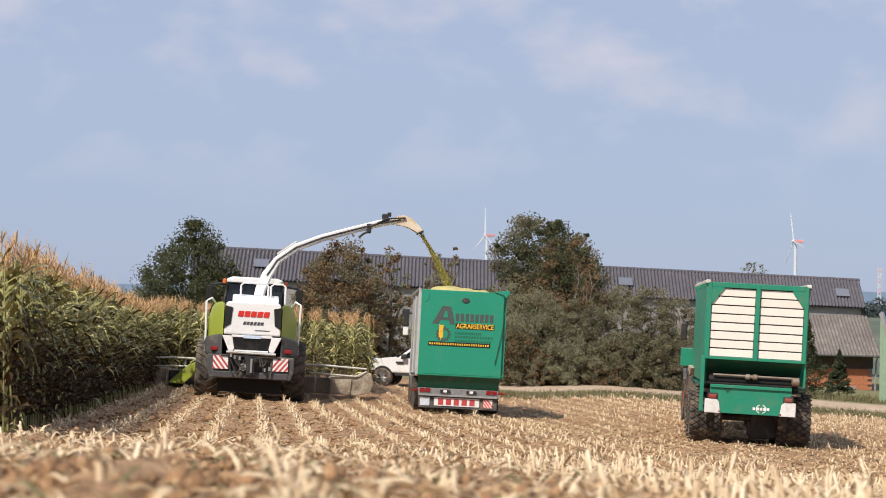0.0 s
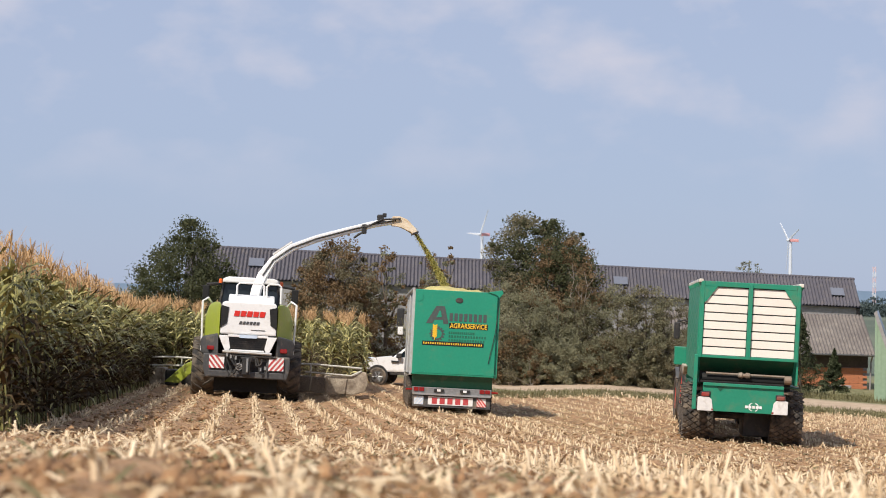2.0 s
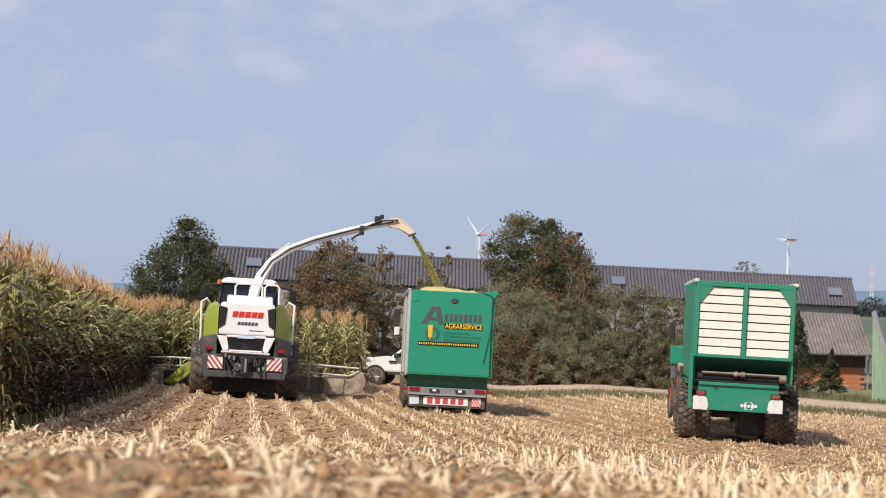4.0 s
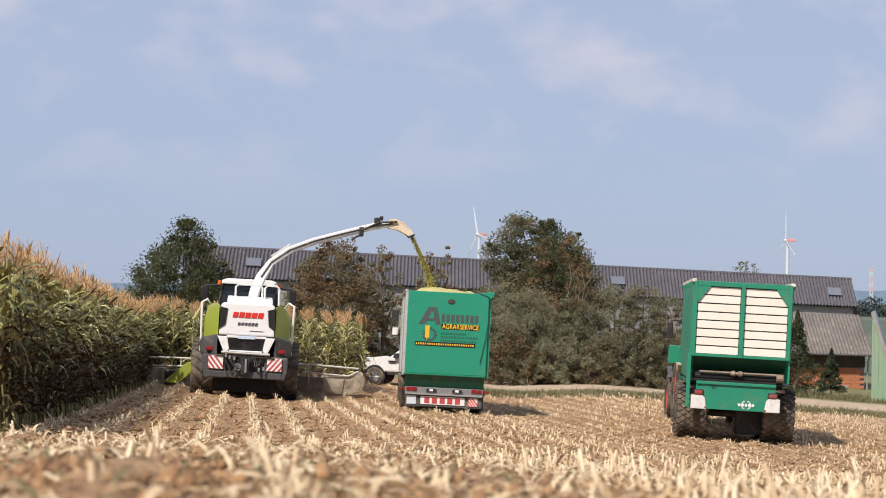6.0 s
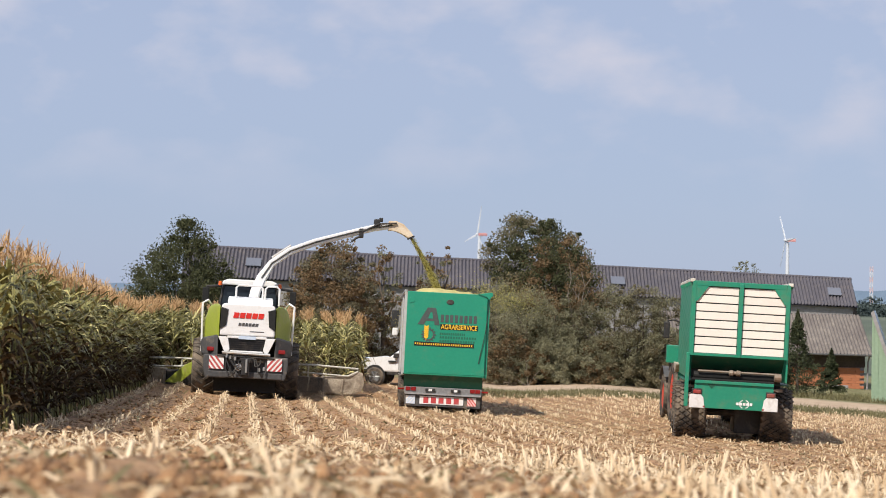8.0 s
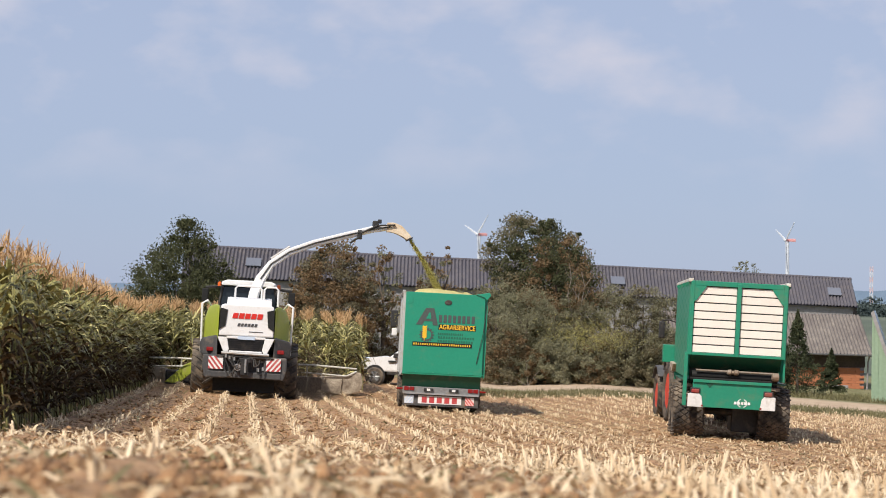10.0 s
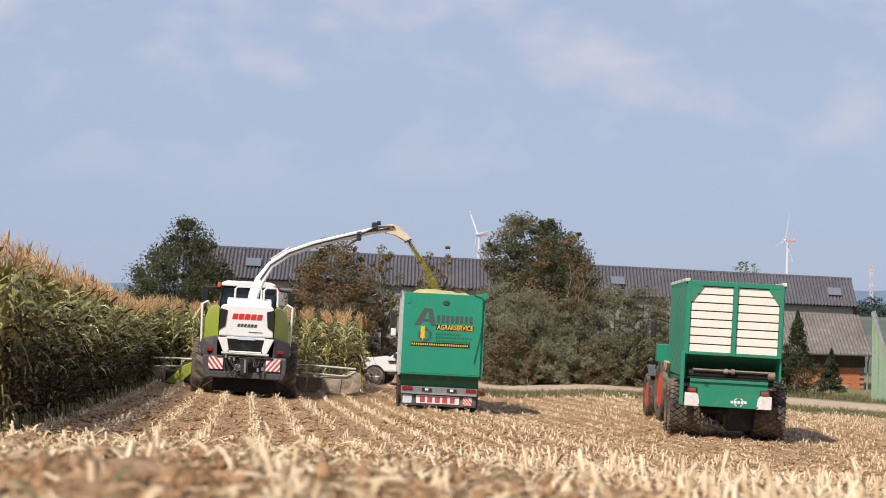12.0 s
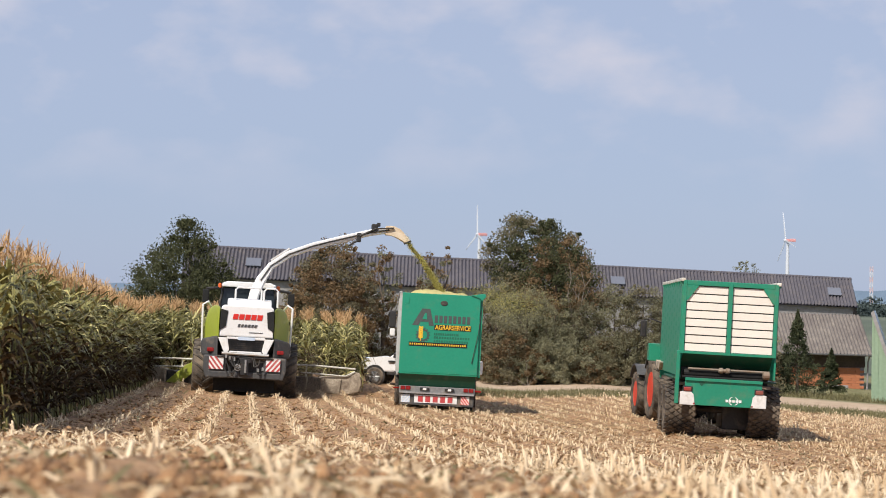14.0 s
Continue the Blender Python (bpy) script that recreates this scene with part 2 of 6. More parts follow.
def cloud_mesh(name, verts, faces, material, parent=None, label="", smooth=False):
    """One mesh from arrays of corners and equal-sized faces."""
    verts, faces = np.asarray(verts, np.float32).reshape(-1, 3), np.asarray(faces, np.int32)
    me = bpy.data.meshes.new(name)
    k = faces.shape[1]
    me.vertices.add(len(verts))
    me.vertices.foreach_set("co", verts.ravel())
    me.loops.add(faces.size)
    me.loops.foreach_set("vertex_index", faces.ravel())
    me.polygons.add(len(faces))
    me.polygons.foreach_set("loop_start", np.arange(0, faces.size, k, dtype=np.int32))
    me.update(calc_edges=True)
    me.materials.append(material)
    ob = new(name, me)
    ob.parent = parent
    return tagged(ob, label)


def box(bm, x0, x1, y0, y1, z0, z1, bevel=0.0):
    vs = [bm.verts.new(p) for p in ((x0, y0, z0), (x1, y0, z0), (x1, y1, z0), (x0, y1, z0), (x0, y0, z1), (x1, y0, z1), (x1, y1, z1), (x0, y1, z1))]
    fs = [bm.faces.new([vs[i] for i in q]) for q in ((0, 3, 2, 1), (4, 5, 6, 7), (0, 1, 5, 4), (1, 2, 6, 5), (2, 3, 7, 6), (3, 0, 4, 7))]
    if bevel:
        bmesh.ops.bevel(bm, geom=list({e for f in fs for e in f.edges}), offset=bevel, segments=2, affect="EDGES", profile=0.6)
    return bm


def prism(bm, pts, y0, y1, bevel=0.0, axis="y"):
    """A flat outline in x, z drawn out along y (or an outline in y, z along x)."""
    def at(p, d):
        return (p[0], d, p[1]) if axis == "y" else (d, p[0], p[1])
    a = [bm.verts.new(at(p, y0)) for p in pts]
    c = [bm.verts.new(at(p, y1)) for p in pts]
    fs = [bm.faces.new(a), bm.faces.new(c[::-1])]
    for i in range(len(pts)):
        j = (i + 1) % len(pts)
        fs.append(bm.faces.new((a[i], c[i], c[j], a[j])))
    if bevel:
        bmesh.ops.bevel(bm, geom=list({e for f in fs for e in f.edges}), offset=bevel, segments=2, affect="EDGES", profile=0.6)
    return bm


def tube(bm, pts, r, seg=8, r1=None):
    """A round bar through points, capped; r may taper to r1."""
    pts = [Vector(p) for p in pts]
    rings = []
    for i, p in enumerate(pts):
        d = (pts[min(i + 1, len(pts) - 1)] - pts[max(i - 1, 0)]).normalized()
        u = d.orthogonal().normalized() if i == 0 else (u - d * u.dot(d)).normalized()
        v = d.cross(u)
        rr = r if r1 is None else r + (r1 - r) * i / (len(pts) - 1)
        rings.append([bm.verts.new(p + (u * math.cos(2 * math.pi * k / seg) + v * math.sin(2 * math.pi * k / seg)) * rr) for k in range(seg)])
    for a, c in zip(rings, rings[1:]):
        for k in range(seg):
            bm.faces.new((a[k], a[(k + 1) % seg], c[(k + 1) % seg], c[k]))
    bm.faces.new(rings[0][::-1])
    bm.faces.new(rings[-1])
    return bm


def lathe(bm, profile, seg=32, axis="x"):
    """Turns (along, radius) pairs about an axis."""
    rings = []
    for a, r in profile:
        ring = []
        for k in range(seg):
            c, s = math.cos(2 * math.pi * k / seg), math.sin(2 * math.pi * k / seg)
            ring.append(bm.verts.new((a, r * c, r * s) if axis == "x" else (r * c, r * s, a)))
        rings.append(ring)
    for p, q in zip(rings, rings[1:]):
        for k in range(seg):
            bm.faces.new((p[k], p[(k + 1) % seg], q[(k + 1) % seg], q[k]))
    if profile[0][1] > 0.001:
        bm.faces.new(rings[0][::-1])
    if profile[-1][1] > 0.001:
        bm.faces.new(rings[-1])
    return bm


def B():
    return bmesh.new()


WHEELS = []     # (wheel, place, radius, which thing's drive)


def wheel(parent, x, y, r, w, drive, rim_material, lugs="chevron", rim_r=0.55):
    """A tyre with its tread and a dished rim, turning about its axle. The hub's outer side is away from the middle."""
    hub = new("wheel")
    hub.parent = parent
    hub.location = (x, y, r - 0.04)
    s = 1 if x > 0 else -1
    rr = r * rim_r
    bm = lathe(B(), [(-w / 2 * 0.8, rr), (-w / 2, rr + (r - rr) * 0.35), (-w / 2, r * 0.86), (-w * 0.44, r * 0.93), (-w * 0.3, r * 0.942), (w * 0.3, r * 0.942), (w * 0.44, r * 0.93),
                     (w / 2, r * 0.86), (w / 2, rr + (r - rr) * 0.35), (w / 2 * 0.8, rr)], 40)
    if lugs == "chevron":
        n = 17
        for side in (-1, 1):
            lug = bmesh.new()
            pts = []
            for u in (0.0, 0.5, 1.0):
                xx, turn = side * w * (0.01 + 0.49 * u), 0.30 * u
                rad = r * (1.0 if u < 0.9 else 0.945)
                for dz, rad2 in ((-0.045, rad * 0.94), (-0.038, rad), (0.038, rad), (0.045, rad * 0.94)):
                    ang = turn + dz / r
                    pts.append(lug.verts.new((xx, math.sin(ang) * rad2, math.cos(ang) * rad2)))
            for a in (0, 4):
                for j in range(3):
                    lug.faces.new((pts[a + j], pts[a + j + 1], pts[a + j + 5], pts[a + j + 4]))
            lug.faces.new(pts[8:12])
            bmesh.ops.recalc_face_normals(lug, faces=lug.faces)
            me = bpy.data.meshes.new("tread_lug")
            lug.to_mesh(me)
            lug.free()
            me.materials.append(RUBBER)
            for k in range(n):
                piece = new("tread_lug", me)
                piece.parent = hub
                piece.matrix_basis = Matrix.Rotation(2 * math.pi * (k + (0.5 if side > 0 else 0)) / n, 4, "X")
    else:
        n = 26
        for k in range(n):
            for c in range(-3, 4):
                m = Matrix.Rotation(2 * math.pi * (k + (0.5 if c % 2 else 0)) / n, 4, "X")
                h = r if abs(c) < 3 else r * 0.975
                z0 = r * 0.93
                cx, dx, dy = c * w * 0.145, w * 0.10, r * 0.085
                q = [bm.verts.new(m @ Vector((cx + a * dx, bb * dy, zz))) for zz in (z0, h) for a, bb in ((-1, 0), (0, -1), (1, 0), (0, 1))]
                bm.faces.new(q[4:8])
                for j in range(4):
                    bm.faces.new((q[j], q[(j + 1) % 4], q[4 + (j + 1) % 4], q[4 + j]))
    part("tyre", bm, RUBBER, hub)
    o = s * w * 0.42
    bm = lathe(B(), [(o, rr * 1.02), (o * 1.02, rr * 0.93), (o * 0.55, rr * 0.84), (o * 0.4, rr * 0.45), (o * 0.62, rr * 0.36), (o * 0.66, 0.0)], 28)
    for k in range(10):
        a = 2 * math.pi * k / 10
        tube(bm, [(o * 0.4, math.cos(a) * rr * 0.6, math.sin(a) * rr * 0.6), (o * 0.52, math.cos(a) * rr * 0.6, math.sin(a) * rr * 0.6)], 0.022, 6)
    part("rim", bm, rim_material, hub)
    WHEELS.append((hub, (x, y, r - 0.04), r, drive))
    return hub


# ---- ground ----


def step(v, a, b):
    t = np.clip((np.asarray(v, float) - a) / (b - a), 0, 1)
    return t * t * (3 - 2 * t)


ROW = 0.0955        # the crop rows' lean: sideways metres for each metre ahead (to the left)


def ground_z(x, y):
    x, y = np.asarray(x, float), np.asarray(y, float)
    y0 = 61 - 15 * step(x, 1, 8)
    over = np.maximum(y - y0, 0)
    run = np.minimum(y, y0) + 10 * (1 - np.exp(-over / 10))
    run = np.maximum(run, -20)
    fade = 1 - step(y, 160, 420)
    knoll = 0.92 * (1 - step(np.abs(y), 4, 37)) * (1 - 0.5 * step(-x, 1.5, 5.5))        # the headland rises towards the tripod
    dip = (0.28 * step(x, -2, 4) + 0.08 * step(x, 9, 18)) * step(y, 60, 86) * (1 - step(y, 110, 130))
    return knoll - dip - 0.0342 * run - 0.0575 * np.clip(x, -45, 45) * fade


def ground():
    """One sheet: fine in the field, wide steps to the horizon; the wheel tracks and row ridges are in it."""
    ys = np.concatenate([[-400, -150, -60, -38, -28, -20, -12, -6, 0, 2], np.arange(4, 16, 0.15), np.arange(16, 50, 0.22), np.arange(50, 90, 0.34), np.arange(90, 130, 1.0), [135, 142, 150, 165, 185, 210, 250, 300, 380, 500, 700, 1000, 1500, 2200, 3200, 4600]])
    xs = np.concatenate([[-2600, -1500, -800, -400, -200, -110, -70, -45, -30, -22], np.arange(-16, 24, 0.2), [26, 30, 36, 45, 60, 90, 130, 200, 400, 800, 1500, 2600]])
    X, Y = np.meshgrid(xs, ys)
    Z = ground_z(X, Y)
    u = X + ROW * Y
    field = (step(Y, 3, 6) - step(Y, 83, 87)) * (step(X, -18, -15) - step(X, 22, 24))
    lumps = np.array([[noise.noise((x * 0.9, y * 0.5, 3.0)) + 0.7 * noise.noise((x * 2.7, y * 2.1, 9.0)) if f > 0 else 0 for x, y, f in zip(rx, ry, rf)] for rx, ry, rf in zip(X, Y, field)])
    Z = Z + field * (0.035 * np.cos(2 * math.pi * (u - ROW_AT) / ROW_GAP) + 0.03 * lumps)
    n, m = X.shape
    idx = np.arange(n * m).reshape(n, m)
    faces = np.stack([idx[:-1, :-1], idx[:-1, 1:], idx[1:, 1:], idx[1:, :-1]], -1).reshape(-1, 4)
    ob = cloud_mesh("ground", np.stack([X, Y, Z], -1), faces, SOIL)
    for p in ob.data.polygons:
        p.use_smooth = True
    tagged(ob, "brown harvested maize field with straw litter, grass strip behind", "field", kind="structure")


ROW_GAP, ROW_AT = 0.815, 0.17


def lanes(u):
    """How far a place lies in a lane that wheels have pressed bare: 0 to 1."""
    return sum(np.exp(-((u - at) / 0.28) ** 2) for at in (5.9, 7.8, 10.6, 12.5))


ground()
# ---- crops ----


def ribbons(base, yaw, length, rise, droop, width, segs=4, twist=0.0):
    """Arching leaves as strips of quads: arrays over all leaves. Returns corners and faces."""
    n = len(base)
    s = np.linspace(0, 1, segs + 1)[None, :]
    out = length[:, None] * s * (1 - 0.25 * s)
    up = length[:, None] * (rise[:, None] * s - droop[:, None] * s ** 2.2)
    cx, cy = np.cos(yaw)[:, None], np.sin(yaw)[:, None]
    mid = np.stack([base[:, 0:1] + out * cx, base[:, 1:2] + out * cy, base[:, 2:3] + up], -1)
    w = width[:, None] * np.minimum(1.0, 0.55 + 1.6 * s) * np.sqrt(np.maximum(1 - s, 0.02))
    tw = np.random.uniform(-0.9, 0.9, (n, 1)) * s + twist
    side = np.stack([-np.sin(yaw)[:, None] * np.cos(tw), np.cos(yaw)[:, None] * np.cos(tw), np.sin(tw)], -1)
    a, b = mid - side * w[..., None] / 2, mid + side * w[..., None] / 2
    v = np.stack([a, b], 2).reshape(-1, 3)
    i0 = (np.arange(n) * (segs + 1) * 2)[:, None] + np.arange(segs)[None, :] * 2
    f = np.stack([i0, i0 + 1, i0 + 3, i0 + 2], -1).reshape(-1, 4)
    return v, f


def join(chunks):
    vs, fs, k = [], [], 0
    for v, f in chunks:
        vs.append(v)
        fs.append(f + k)
        k += len(v)
    return np.concatenate(vs), np.concatenate(fs)


def stems(base, tip, r0, r1, sides=4):
    """Tapered straight stems between two arrays of points."""
    n = len(base)
    a = 2 * math.pi * np.arange(sides) / sides
    ring = np.stack([np.cos(a), np.sin(a), 0 * a], -1)[None]
    lo = base[:, None] + ring * r0[:, None, None]
    hi = tip[:, None] + ring * r1[:, None, None]
    v = np.concatenate([lo, hi], 1).reshape(-1, 3)
    i0 = (np.arange(n) * 2 * sides)[:, None]
    k = np.arange(sides)[None]
    f = np.stack([i0 + k, i0 + (k + 1) % sides, i0 + sides + (k + 1) % sides, i0 + sides + k], -1).reshape(-1, 4)
    caps = np.stack([i0[:, 0] + sides + j for j in range(4)], -1) if sides == 4 else np.zeros((0, 4), int)
    return v, np.concatenate([f, caps])


def standing_maize():
    """The uncut crop: a wall of tall plants beside the cut field and the last rows before the harvester."""
    rng = np.random.default_rng(4)
    P = []
    for k in range(9):                                  # beside the cut ground
        for y in np.arange(29.0, 86, 0.155):
            P.append((-3.52 - ROW * y - k * 0.76, y))
    for k in range(11):                                 # ahead of the harvester
        for y in np.arange(75.2, 82.5 if k < 10 else 85, 0.17):
            P.append((-3.75 - ROW * y + 0.3 + k * 0.72, y))
    for y in np.arange(75.6, 80.0, 0.34):               # stragglers at the outer edge
        P.append((-3.75 - ROW * y + 0.3 + 11 * 0.72 - 0.2, y))
    P = np.array(P) + rng.normal(0, 0.05, (len(P), 2))
    n = len(P)
    H = rng.normal(2.44, 0.09, n)
    inside = (P[:, 1] < 75) | (P[:, 0] + ROW * P[:, 1] < -3.7)
    H -= np.clip((P[:, 1] - 45) / 25, 0, 1) * np.where(inside, 0.10, -0.06)      # shorter on the thin soil further on
    z = ground_z(P[:, 0], P[:, 1])
    base = np.column_stack([P, z])
    lean = np.column_stack([rng.normal(0, 0.08, (n, 2)), H])
    tip = base + lean
    crop = thing("standing_maize", "tall ripening green maize with dry brown tassels", "maize", kind="stuff")
    v, f = stems(base, tip, np.full(n, 0.016), np.full(n, 0.008))
    cloud_mesh("stalks", v, f, CORN, crop)
    green, dry, pale = [], [], []
    for j in range(24):
        h = (0.08, 0.13, 0.19, 0.26, 0.38, 0.60, 0.76, 0.46, 0.54, 0.68, 0.84)[j - 13] if j > 12 else 0.12 + 0.80 * j / 12
        b = base + lean * h + rng.normal(0, 0.01, (n, 3))
        yaw = rng.uniform(0, 2 * math.pi, n)
        L = rng.uniform(0.34, 0.72, n) * (1 - 0.3 * abs(h - 0.55))
        v, f = ribbons(b, yaw, L, rng.uniform(0.45, 1.3, n), rng.uniform(0.35, 1.15, n), rng.uniform(0.05, 0.098, n), 3, twist=rng.uniform(-0.9, 0.9, (n, 1)))
        # more dark leaves towards the foot, in place of shade there
        isdark = rng.random(n) < (0.93 if h < 0.33 else 0.70 if h < 0.5 else 0.34 if h < 0.64 else 0.08)
        isdark &= inside | (rng.random(n) < 0.35)
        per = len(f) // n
        pick = np.repeat(isdark, per)
        # random pale leaves as painted sun glints, more in the drier rows ahead
        pale_pick = np.repeat(rng.random(n) < np.where(inside, 0.12, 0.45 if h < 0.5 else 0.3), per) & ~pick
        pale.append((v, f[pale_pick]))
        green.append((v, f[~pick & ~pale_pick]))
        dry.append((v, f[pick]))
    v, f = join(green)
    cloud_mesh("green_leaves", v, f, CORN, crop)
    v, f = join(pale)
    cloud_mesh("yellowing_leaves", v, f, CORNPALE, crop, "pale yellowing leaves, sun glints put into their colour")
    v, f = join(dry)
    cloud_mesh("dry_leaves", v, f, CORNDRYSHADE, crop, "dark brown dry leaves, shade low in the crop in their colour")
    eb = base + lean * rng.uniform(0.40, 0.52, n)[:, None]
    a = rng.uniform(0, 2 * math.pi, n)
    et = eb + np.column_stack([np.cos(a) * 0.1, np.sin(a) * 0.1, np.full(n, 0.22)])
    v, f = stems(eb, et, np.full(n, 0.03), np.full(n, 0.018))
    cloud_mesh("cobs", v, f, CORNDRYSHADE, crop)
    tas = []
    for j in range(8):
        yaw = rng.uniform(0, 2 * math.pi, n)
        if j == 0:
            L = rng.uniform(0.24, 0.36, n)
            tt = tip + np.column_stack([rng.normal(0, 0.03, (n, 2)), L])
            tas.append(stems(tip, tt, np.full(n, 0.011), np.full(n, 0.006)))
        else:
            b = tip + np.column_stack([np.zeros((n, 2)), rng.uniform(0.03, 0.18, n)])
            tas.append(ribbons(b, yaw, rng.uniform(0.16, 0.28, n), rng.uniform(1.0, 1.9, n), rng.uniform(0.3, 1.1, n), rng.uniform(0.018, 0.03, n), 3))
    v, f = join(tas)
    cloud_mesh("tassels", v, f, TASSEL, crop, "dry brown tassels")


def stubble():
    """Cut stalks in rows with litter of husks and leaves between them."""
    rng = np.random.default_rng(7)
    P = []
    for k in range(-25, 60):
        u = ROW_AT + ROW_GAP * k
        ys = np.arange(5.5, 85.5, 0.125)
        gap = np.array([noise.noise((k * 7.3, y * 0.35, 1.0)) for y in ys])
        ys = ys[gap > -0.36]
        P.append(np.column_stack([u - ROW * ys, ys]))
    P = np.concatenate(P)
    P += rng.normal(0, 1, P.shape) * (0.046, 0.05)
    edge = -3.3 - ROW * P[:, 1]
    keep = (P[:, 0] > edge) & (abs(P[:, 0]) < 0.235 * P[:, 1] + 1) & (rng.random(len(P)) < np.where(P[:, 1] < 27, np.where(P[:, 0] < 1, 0.25, 0.97), 0.9))
    # lanes pressed flat by wheels
    u = P[:, 0] + ROW * P[:, 1]
    lane = np.array([noise.noise((a * 0.5, b * 0.03, 5.0)) for a, b in zip(u, P[:, 1])])
    keep &= rng.random(len(P)) > 0.45 * lanes(u)
    P, lane = P[keep], lane[keep]
    n = len(P)
    h = rng.uniform(0.05, 0.20, n) * np.clip(rng.normal(1, 0.25, n), 0.4, 1.6) * np.where(lane > 0.2, 0.5, 1.0) * np.where(P[:, 1] < 30, np.where(P[:, 0] > 0.8, 1.2, 0.95), 0.74)
    base = np.column_stack([P, ground_z(P[:, 0], P[:, 1]) + 0.01])
    tip = base + np.column_stack([rng.normal(0, 0.27, n) * h, rng.normal(0.08, 0.27, n) * h, h])
    bent = (rng.random(n) < np.where(P[:, 1] < 34, 0.45, 0.26))[:, None]      # broken and pushed over
    tip += bent * np.column_stack([rng.normal(0, 0.8, n) * h, rng.normal(0, 0.8, n) * h, -0.45 * h])
    r = rng.uniform(0.008, 0.017, n)
    field = thing("stubble", "pale straw-coloured maize stubble in rows", "stubble", kind="stuff")
    v, f = stems(base, tip, r * 1.1, r)
    cloud_mesh("cut_stalks", v, f, STRAW, field)
    # leaf sheaths peeling off the stubs
    k = rng.integers(0, n, int(n * 1.7))
    b = base[k] + (tip[k] - base[k]) * rng.uniform(0.05, 0.9, len(k))[:, None]
    v, f = ribbons(b, rng.uniform(0, 6.283, len(k)), rng.uniform(0.08, 0.24, len(k)), rng.uniform(0.2, 1.3, len(k)), rng.uniform(0.3, 1.6, len(k)), rng.uniform(0.02, 0.05, len(k)), 3)
    cloud_mesh("leaf_sheaths", v, f, HUSK, field)
    m = 126000
    y = 5.5 + 80 * rng.random(m) ** 0.95
    x = rng.uniform(-1, 1, m) * (0.235 * y + 0.5)
    band = np.cos(math.pi * (x + ROW * y - ROW_AT) / ROW_GAP) ** 2     # thickest along the rows
    patch = np.array([noise.noise((a * 0.8, c * 0.45, 4.0)) for a, c in zip(x, y)])
    thick = np.clip(0.55 + 0.12 * x, 0.24, 0.85) * np.where(y < 30, 0.25 + 0.75 * band, 0.38 + 0.62 * band) * np.where(y < 30, np.clip(0.5 + 1.6 * patch, 0.08, 1.0) * np.where(x < 1, 0.6, 1.0), 1.0)
    thick = thick * (1 - 0.5 * lanes(x + ROW * y))
    ok = (x > -3.75 - ROW * y - 0.6) & (rng.random(m) < thick)
    x, y = x[ok], y[ok]
    b = np.column_stack([x, y, ground_z(x, y) + rng.uniform(0.0, 0.05, len(x))])
    v, f = ribbons(b, rng.uniform(0, 6.283, len(x)), rng.uniform(0.06, 0.34, len(x)), rng.uniform(-0.05, 0.35, len(x)), rng.uniform(0.0, 0.4, len(x)), rng.uniform(0.014, 0.062, len(x)), 2)
    cloud_mesh("straw_litter", v, f, LITTER, field)
    # long husks and torn leaves lying in heaps on the headland
    m = 3600
    y = 6 + 28 * rng.random(m)
    x = rng.uniform(-1, 1, m) * (0.235 * y + 0.5)
    heaped = np.array([noise.noise((a * 0.9, c * 0.5, 9.0)) for a, c in zip(x, y)])
    ok = (x > -3.75 - ROW * y) & (heaped > 0.08)
    x, y, q = x[ok], y[ok], int(ok.sum())
    b = np.column_stack([x, y, ground_z(x, y) + rng.uniform(0.0, 0.09, q)])
    v, f = ribbons(b, rng.uniform(0, 6.283, q), rng.uniform(0.18, 0.5, q), rng.uniform(0.0, 0.6, q), rng.uniform(0.2, 0.9, q), rng.uniform(0.03, 0.075, q), 3)
    cloud_mesh("torn_husks", v, f, HUSK, field, "long dry husks lying in heaps")
    # clods of earth turned up between the rows
    m = 9000
    y = 6 + 52 * rng.random(m) ** 1.1
    x = rng.uniform(-1, 1, m) * (0.235 * y + 0.5)
    c = np.column_stack([x, y, ground_z(x, y) + 0.012])
    s = rng.gamma(2.0, 0.012, m) + 0.008
    o = np.array([(1, 0, 0), (0, 1, 0), (-1, 0, 0), (0, -1, 0), (0.1, 0.1, 0.8), (0, 0, -0.6)])[None] * s[:, None, None] * rng.uniform(0.6, 1.4, (m, 6, 1))
    v = (c[:, None] + o).reshape(-1, 3)
    i0 = (np.arange(m) * 6)[:, None]
    tri = np.array([(0, 1, 4), (1, 2, 4), (2, 3, 4), (3, 0, 4), (1, 0, 5), (2, 1, 5), (3, 2, 5), (0, 3, 5)])
    f = (i0[:, None] + tri[None]).reshape(-1, 3)
    cloud_mesh("earth_clods", v, f, SOIL, field, "crumbly brown clods")
    m = 2600
    y = rng.uniform(6, 75, m)
    x = rng.uniform(-1, 1, m) * (0.23 * y)
    b = np.column_stack([x, y, ground_z(x, y) + 0.01])
    v, f = ribbons(b, rng.uniform(0, 6.283, m), rng.uniform(0.12, 0.35, m), rng.uniform(0.1, 0.7, m), rng.uniform(0.2, 0.9, m), rng.uniform(0.03, 0.06, m), 3)
    cloud_mesh("green_weeds", v, f, GRASS, field, "green weed and leaf scraps")


